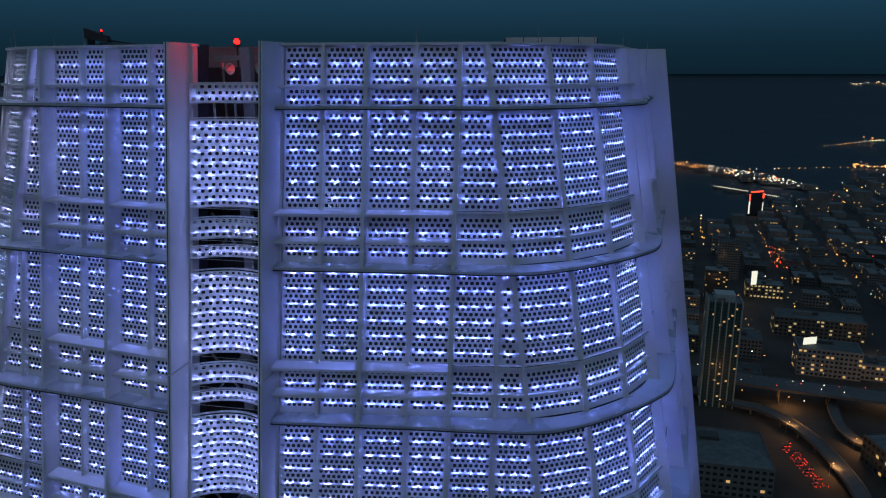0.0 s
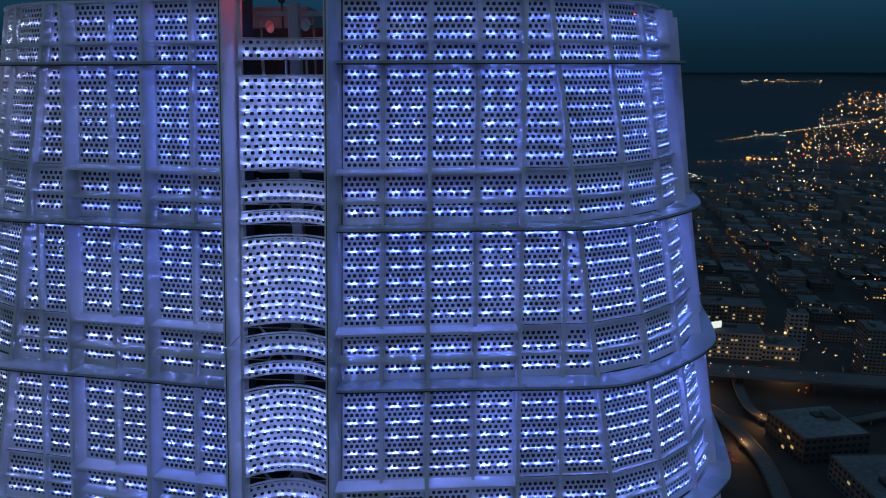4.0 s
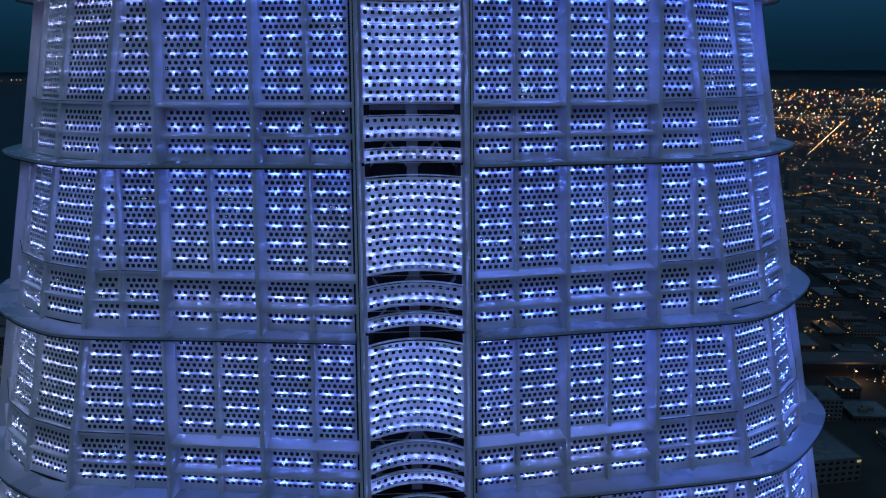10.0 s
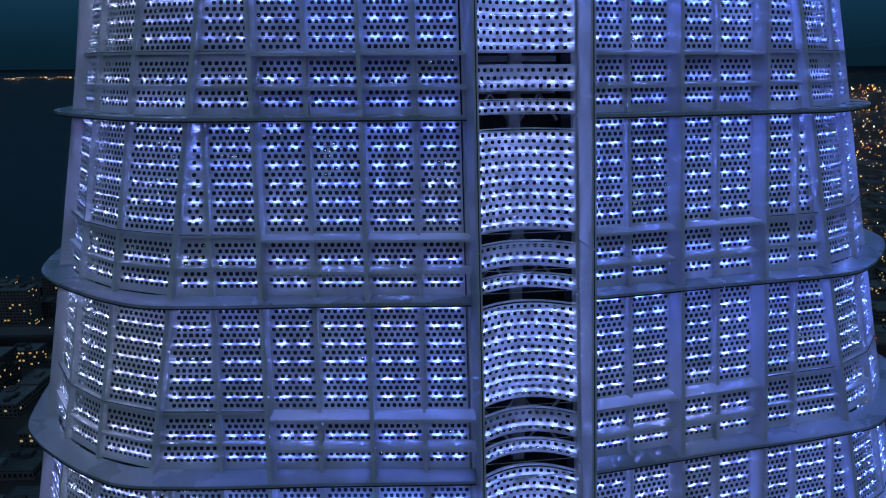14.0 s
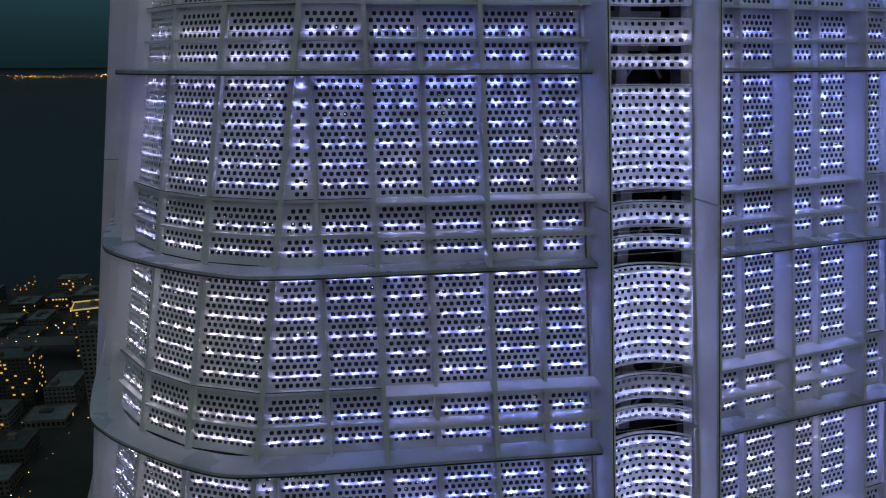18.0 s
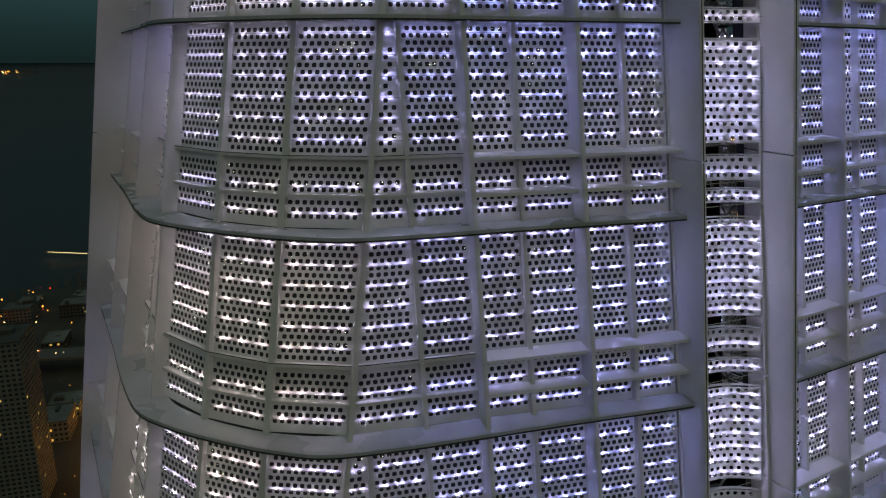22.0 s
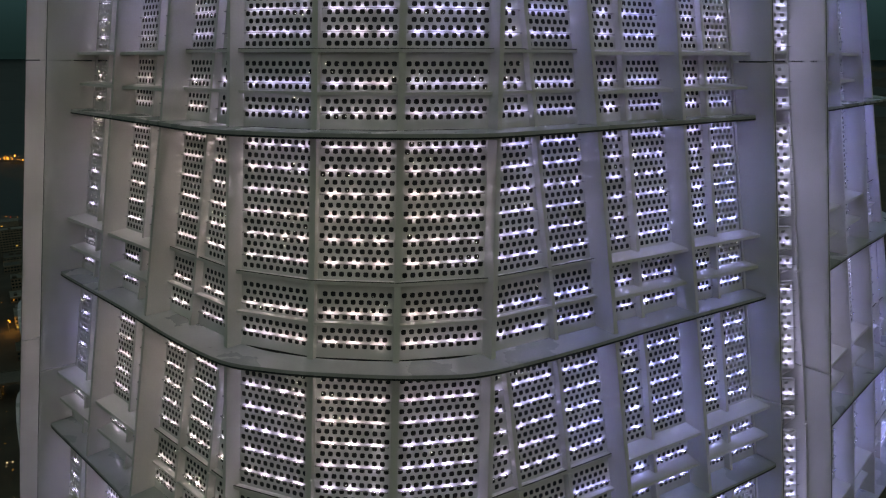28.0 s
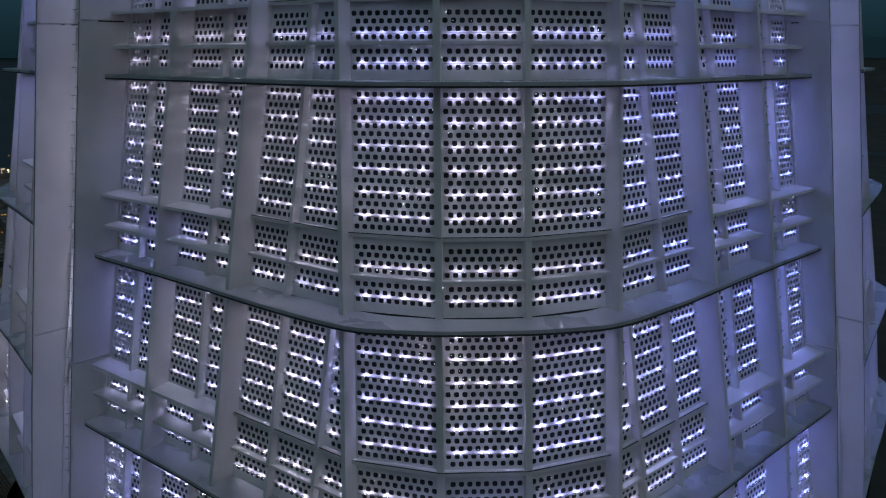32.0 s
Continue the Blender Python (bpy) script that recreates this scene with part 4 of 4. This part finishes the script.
cg, sg = math.cos(radians(GRID)), math.sin(radians(GRID))
far_walls, far_roofs, far_lit, far_dark = Build(), Build(), Build(), Build()
count = 0
BLOCK, STREET = 88.0, 20.0
spots = []
for i in range(-26, 40):
    for j in range(-4, 32):
        for half in range(2):
            for row in range(2):
                gx = i * (BLOCK + STREET) + (half - 0.5) * BLOCK / 2
                gy = j * (BLOCK + STREET) + (row - 0.5) * BLOCK / 2
                x, y = gx * cg - gy * sg, gx * sg + gy * cg
                d = math.hypot(x - EYE[0], y - EYE[1])
                b = math.degrees(math.atan2(-(x - EYE[0]), y - EYE[1]))
                if not (-60 < b < 26 and 300 < d < 2350) or not is_land(b, d + 35) or near_line(x, y, FREEWAY, 46) or near_line(x, y, RAMP, 32) or near_line(x, y, SPUR, 28):
                    continue
                if any(math.hypot(x - place(tb, td)[0], y - place(tb, td)[1]) < r + 24 for tb, td, r in taken):
                    continue
                spots.append((d, b, x, y))
spots.sort()
for d, b, x, y in spots:
    if rnd.random() < 0.10:
        continue
    h = rnd.choice((7, 9, 11, 13, 16, 20)) * rnd.uniform(0.8, 1.2)
    if rnd.random() < 0.06:
        h = rnd.uniform(28, 60)
    w, dp = rnd.uniform(22, 41), rnd.uniform(22, 41)
    lit = rnd.choice((0.0, 0.01, 0.03, 0.05, 0.10, 0.17))
    if d < 1700 and count < 300:
        count += 1
        building(b, d, w, dp, h, GRID + rnd.choice((0, 0, 90)), lit, rnd)
    else:
        t = radians(GRID)
        tr = lambda px, py, pz: (x + px * math.cos(t) - py * math.sin(t), y + px * math.sin(t) + py * math.cos(t), 3.0 + pz)
        low = [tr(-w / 2, -dp / 2, 0), tr(w / 2, -dp / 2, 0), tr(w / 2, dp / 2, 0), tr(-w / 2, dp / 2, 0)]
        high = [tr(-w / 2, -dp / 2, h), tr(w / 2, -dp / 2, h), tr(w / 2, dp / 2, h), tr(-w / 2, dp / 2, h)]
        far_walls.hexa(low, high)
        far_roofs.quad(*[(p[0], p[1], p[2] + 0.3) for p in high])
        for k in range(max(1, int(h / 4))):
            z0 = k * 4 + 1.3
            for m in range(int(w / 5)):
                if rnd.random() < lit * 1.5:
                    px = -w / 2 + 5 * m + 1
                    far_lit.quad(tr(px, -dp / 2 - 0.15, z0), tr(px + 3.2, -dp / 2 - 0.15, z0), tr(px + 3.2, -dp / 2 - 0.15, z0 + 1.7), tr(px, -dp / 2 - 0.15, z0 + 1.7))


def stuff(name, made, mat, label, category):
    return tagged(new(name, made.mesh(name, mat)), label, category, kind="stuff")


stuff("distant_buildings", far_walls, CONCRETE, "many dark low city blocks far off", "buildings")
stuff("distant_roofs", far_roofs, FLATROOF, "pale flat roofs of the far city blocks", "roofs")
stuff("distant_windows", far_lit, WARM, "scattered warm lit windows of the far blocks", "windows")

# ---- roads ----
ASPHALT = material("worn_road_deck", (0.10, 0.095, 0.09), 0.85, 0.0, 0.2, 0.3, 0.3, 0.02)


def ribbon(name, line, width, z, label):
    pts = smooth([(x, y, z) for x, y in line], 8)
    road = thing(name, label, "road", kind="structure")
    deck, rails = Build(), [Build(), Build()]
    sides = []
    for i, p in enumerate(pts):
        a, b = Vector(pts[max(i - 1, 0)]), Vector(pts[min(i + 1, len(pts) - 1)])
        t = (b - a).normalized()
        n = Vector((-t.y, t.x, 0))
        sides.append((Vector(p) + n * width / 2, Vector(p) - n * width / 2, n))
    for (a, b, n), (c, d, m) in zip(sides, sides[1:]):
        deck.hexa([a - Vector((0, 0, 1.4)), b - Vector((0, 0, 1.4)), d - Vector((0, 0, 1.4)), c - Vector((0, 0, 1.4))], [a, b, d, c])
        for k, (u, v, w0, w1) in enumerate(((a, c, n, m), (b, d, -n, -m))):
            lo = [u, v, v - w1 * 0.4, u - w0 * 0.4]
            rails[k].hexa(lo, [q + Vector((0, 0, 1.0)) for q in lo])
    part("deck", deck, ASPHALT, road)
    for r in rails:
        part("barrier", r, CONCRETE, road)
    for i in range(2, len(sides), 5):
        f = Build()
        for u in (0.3, 0.7):
            c = sides[i][0].lerp(sides[i][1], u)
            f.tube((c.x, c.y, 0), (c.x, c.y, z - 1.4), 1.0, 1.0, 8)
        part("pier", f, CONCRETE, road)
    return pts


fw = ribbon("road_freeway", FREEWAY, 30, 20.0, "raised freeway deck crossing the city")
rp = ribbon("road_ramp", RAMP, 13, 11.0, "curving raised freeway ramp")
sp = ribbon("road_spur", SPUR, 10, 10.0, "narrow curving freeway slip road")

# ---- lights of the city ----
lamps = {"sodium": Build(), "clear": Build(), "green": Build(), "tail": Build()}


def lamp(kind, p, r):
    made = lamps[kind]
    k = len(made.v)
    x, y, z = p
    made.v += [(x - r, y, z), (x + r, y, z), (x, y - r, z), (x, y + r, z), (x, y, z + r), (x, y, z - r)]
    made.f += [(k, k + 2, k + 4), (k + 2, k + 1, k + 4), (k + 1, k + 3, k + 4), (k + 3, k, k + 4), (k + 2, k, k + 5), (k + 1, k + 2, k + 5), (k + 3, k + 1, k + 5), (k, k + 3, k + 5)]


lr = random.Random(11)
for i in range(-90, 150):
    for j in range(-10, 130):
        # along two street directions, near and far
        for along in (0, 1) * 11:
            gx = i * (BLOCK + STREET) + (lr.uniform(-52, 52) if along else BLOCK / 2 + 10 + lr.uniform(-2.5, 2.5))
            gy = j * (BLOCK + STREET) + (BLOCK / 2 + 10 + lr.uniform(-2.5, 2.5) if along else lr.uniform(-52, 52))
            x, y = gx * cg - gy * sg, gx * sg + gy * cg
            d = math.hypot(x - EYE[0], y - EYE[1])
            b = math.degrees(math.atan2(-(x - EYE[0]), y - EYE[1]))
            if not (-60 < b < 26 and 330 < d < 11000) or not is_land(b, d):
                continue
            busy = 0.5 + 1.3 * noise.noise((x * 0.003, y * 0.003, 2.0)) + 0.5 * noise.noise((x * 0.012, y * 0.012, 5.0))
            if lr.random() > (2.0 if d < 1400 else 1.3 * (1400 / d) ** 1.3 if d < 2600 else 0.80 * (2600 / d) ** 2.1) * busy * (1.0 if along else 0.6):
                continue
            if d > 2600:
                b, d = b + lr.uniform(-0.5, 0.5), d * lr.uniform(0.95, 1.05)
            q = place(b, d, lr.uniform(9, 20))
            kind = lr.choices(("sodium", "clear", "green", "tail"), (0.64, 0.25, 0.04, 0.07))[0]
            size = d * shrink(d) * (1.0 if d < 2000 else 1.3) * lr.choice((0.00013, 0.00018, 0.00022, 0.00028, 0.00036, 0.0005, 0.0008))
            lamp(kind, q, size)
# long straight avenues lined with lamps
for x0, y0, x1, y1, n in ((1882, 2193, 3248, 3518, 90), (2998, 3831, 3515, 3788, 40), (1227, 1475, 1456, 1545, 26), (1081, 1331, 1368, 1347, 34), (900, 2300, 2600, 2550, 60), (1500, 3000, 3300, 4300, 70)):
    for k in range(n):
        w = (k + lr.uniform(-0.3, 0.3)) / n
        x, y = x0 + (x1 - x0) * w, y0 + (y1 - y0) * w
        d = math.hypot(x - EYE[0], y - EYE[1])
        b = math.degrees(math.atan2(-(x - EYE[0]), y - EYE[1]))
        lamp(lr.choice(("sodium", "sodium", "sodium", "clear")), place(b, d, 10), d * shrink(d) * lr.choice((0.0003, 0.0004, 0.0006)))
# shore and pier lights, the far shore, the freeway's and the ramp's traffic
for k in range(230):
    b = lr.uniform(-27, -15.8)
    mid = 2560 + (b + 17) * 41
    d = mid + lr.uniform(-80, 80)
    if is_land(b, d):
        lamp("sodium" if b > -19.5 else "clear", place(b, d, 12), lr.choice((0.7, 1.0, 1.5)))
for k in range(34):
    b = -24.9 + 4.8 * k / 33
    lamp("clear", place(b, 2085 + (b + 20) * 27, 10), 1.1)
for k in range(26):
    lamp("sodium", place(lr.uniform(-31.1, -28.7), 2690 + lr.uniform(0, 80), 12), lr.choice((1.2, 1.9)))
for k in range(24):
    lamp("green", place(lr.uniform(-31.4, -29.1), 3740, 12), 1.3)
for k in range(240):
    b = lr.uniform(-3, 24) if k < 200 else lr.uniform(-34, -28)
    d = 19000 + lr.uniform(-1800, 3000)
    lamp(lr.choice(("sodium", "sodium", "clear")), place(b, d, 20), lr.choice((1.4, 2.0, 2.6)) if noise.noise((b * 0.6, 0, 0)) > -0.1 else 0.8)
for k in range(70):
    p = fw[lr.randrange(len(fw))]
    lamp(lr.choice(("clear", "tail")), (p[0] + lr.uniform(-20, 20), p[1] + lr.uniform(-10, 10), 22), 0.5)
for k in range(46):
    x, y = 286 + lr.choice((-5, -1.5, 2, 5)), lr.uniform(500, 575)
    lamp("tail", (x, y, 4.2), 0.4)
for k in range(60):
    w = lr.random()
    lamp(lr.choice(("tail", "tail", "sodium")), (530 + 51 * w + lr.uniform(-14, 14), 1123 + 152 * w, 8), lr.choice((0.6, 1.0)))
# a crowded waterfront street in red light, and streets below the tower
for k in range(46):
    lamp(lr.choice(("tail", "tail", "sodium")), (lr.uniform(-60, -15), lr.uniform(915, 975), 7), lr.choice((0.4, 0.6, 0.9)))
for k in range(22):
    lamp("tail", (-30 + 1.6 * k, 992 + 1.5 * k + 6 * math.sin(k * 0.15), 9), 0.55)
for k in range(26):
    lamp(lr.choice(("tail", "sodium", "green")), (lr.uniform(60, 110), lr.uniform(950, 1055), 8), lr.choice((0.4, 0.7)))
for k in range(44):
    w = lr.random()
    lamp(lr.choice(("sodium", "clear", "tail", "sodium")), (12 + 28 * w + lr.uniform(-6, 6), 560 + 150 * w + lr.uniform(-6, 6), 6), lr.choice((0.25, 0.4, 0.55)))
for k in range(30):
    lamp("sodium", place(lr.uniform(-4, 12), lr.uniform(900, 1080), 8), lr.choice((0.7, 1.1)))
for k in range(24):
    lamp("clear", place(-2.6 - 0.17 * k, 1305 - 3 * k, 9), 0.8)
for k in range(4):
    lamp("clear", place(-9.4 + 0.05 * k, 6520, 10), 1.4 - 0.2 * k)
for kind, mat, word in (("sodium", SODIUM, "orange"), ("clear", CLEAR, "warm white"), ("green", GREENISH, "greenish"), ("tail", TAIL, "red")):
    stuff("city_lights", lamps[kind], mat, "countless small " + word + " lights of the city", "lights")

# ---- signs and the ballpark board ----


def billboard(bearing, dist, z, w, h, turn):
    x, y, _ = place(bearing, dist)
    b = thing("billboard", "brightly lit white billboard on a steel frame", "billboard", group="billboards", m=pose(x, y, z, 0, 0, turn))
    f = Build()
    f.box(-w / 2, 0, 0, w / 2, 0.4, h)
    part("face", f, SIGN, b, "glowing white face")
    f = Build()
    f.box(-w / 2 - 0.3, 0.42, -0.3, w / 2 + 0.3, 1.0, h + 0.3)
    part("back", f, EDGE, b)
    for k in (-0.35, 0.35):
        f = Build()
        f.box(k * w - 0.3, 0.5, 3 - z, k * w + 0.3, 0.95, 0)
        part("post", f, EDGE, b)


billboard(-23.9, 1060, 26, 9, 20, GRID + 30)
billboard(-28.4, 822, 34, 16, 8, GRID + 30)


def scoreboard():
    x, y, _ = place(-23.2, 1715)
    b = thing("scoreboard", "ballpark scoreboard frame edged with red and white lamps", "scoreboard", m=pose(x, y, 3, 0, 0, 24))
    f = Build()
    f.box(-22, 0, 0, 22, 3, 52)
    part("frame", f, EDGE, b)
    for name, mat, box in (("red_light_band", TAIL, (-18, -0.6, 53, 18, 0, 56)), ("white_light_band", SIGN, (-22, -0.6, 6, -18, 0, 34)), ("red_light_band", TAIL, (-22, -0.6, 36, -18, 0, 50)), ("red_light_band", TAIL, (18, -0.6, 38, 22, 0, 50)), ("white_light_band", SIGN, (19, -0.6, 8, 21, 0, 30))):
        f = Build()
        f.box(*box)
        part(name, f, mat, b)


scoreboard()


# ---- street lamps whose light falls on the roads near the tower ----
def street_lamp(x, y, base, tall, energy):
    b = thing("street_lamp", "tall street lamp with a glowing orange head", "street lamp", group="street lamps", m=pose(x, y, base))
    f = Build()
    f.tube((0, 0, 0), (0, 0, tall), 0.16, 0.09, 8)
    part("pole", f, STEEL, b)
    f = Build()
    f.tube((0, 0, tall), (1.8, 0, tall + 0.4), 0.07, 0.06, 6)
    part("arm", f, STEEL, b)
    f = Build()
    f.ball((2.0, 0, tall + 0.3), 0.55, 5, 8, 0.5)
    part("lamp_head", f, SODIUM, b, "glowing orange lamp head")
    lamp_data = bpy.data.lights.new("street_light", "POINT")
    lamp_data.energy, lamp_data.color, lamp_data.shadow_soft_size = energy, (1.0, 0.45, 0.13), 0.5
    light = new("street_light", lamp_data)
    light.parent = b
    light.matrix_basis = pose(2.0, 0, tall - 0.6)


for x, y, base in ((300, 520, 3), (296, 590, 3), (318, 640, 3), (262, 640, 3), (240, 560, 3), (340, 560, 3), (420, 655, 3), (230, 900, 3), (330, 860, 3), (380, 960, 3), (170, 1010, 3), (470, 760, 3), (80, 760, 3), (40, 640, 3), (60, 860, 3), (-20, 720, 3), (20, 575, 3), (34, 612, 3), (36, 690, 3), (560, 560, 3), (640, 700, 3), (700, 520, 3)):
    street_lamp(x, y, base, 11.0, 6000.0)


# ---- cars on the ramp road ----
CARPAINT = material("dark_car_paint", (0.06, 0.06, 0.065), 0.3, 0.0, 0.1, 3.0, per_object=0.6)


def car(x, y, turn):
    c = thing("car", "dark car queuing on the road with glowing tail lights", "car", group="cars on the road", m=pose(x, y, 3.0, 0, 0, turn))
    f = Build()
    f.chain([[(-0.9, y0, 0.35), (0.9, y0, 0.35), (0.9 * k, y0, h), (-0.9 * k, y0, h)] for y0, h, k in ((-2.2, 0.8, 0.95), (-2.0, 0.95, 1.0), (0.9, 0.95, 1.0), (2.1, 0.8, 0.95), (2.25, 0.6, 0.9))])
    part("body", f, CARPAINT, c)
    f = Build()
    f.hexa([(-0.82, -1.7, 0.95), (0.82, -1.7, 0.95), (0.82, 1.0, 0.95), (-0.82, 1.0, 0.95)], [(-0.68, -1.2, 1.45), (0.68, -1.2, 1.45), (0.68, 0.35, 1.45), (-0.68, 0.35, 1.45)])
    part("cabin", f, GLASS, c, "dark glazed cabin")
    for sx in (-0.7, 0.7):
        f = Build()
        f.box(sx - 0.25, -2.32, 0.6, sx + 0.25, -2.22, 0.85)
        part("tail_light", f, TAIL, c, "glowing red tail light")
        for wy in (-1.35, 1.4):
            f = Build()
            f.tube((sx * 1.2 - 0.1, wy, 0.33), (sx * 1.2 + 0.1, wy, 0.33), 0.33, 0.33, 10)
            part("wheel", f, EDGE, c)


for k in range(20):
    car(286 + (-5, -1.5, 2, 5)[k % 4], 506 + 3.4 * k + 1.5 * ((k * 7) % 3), 3)
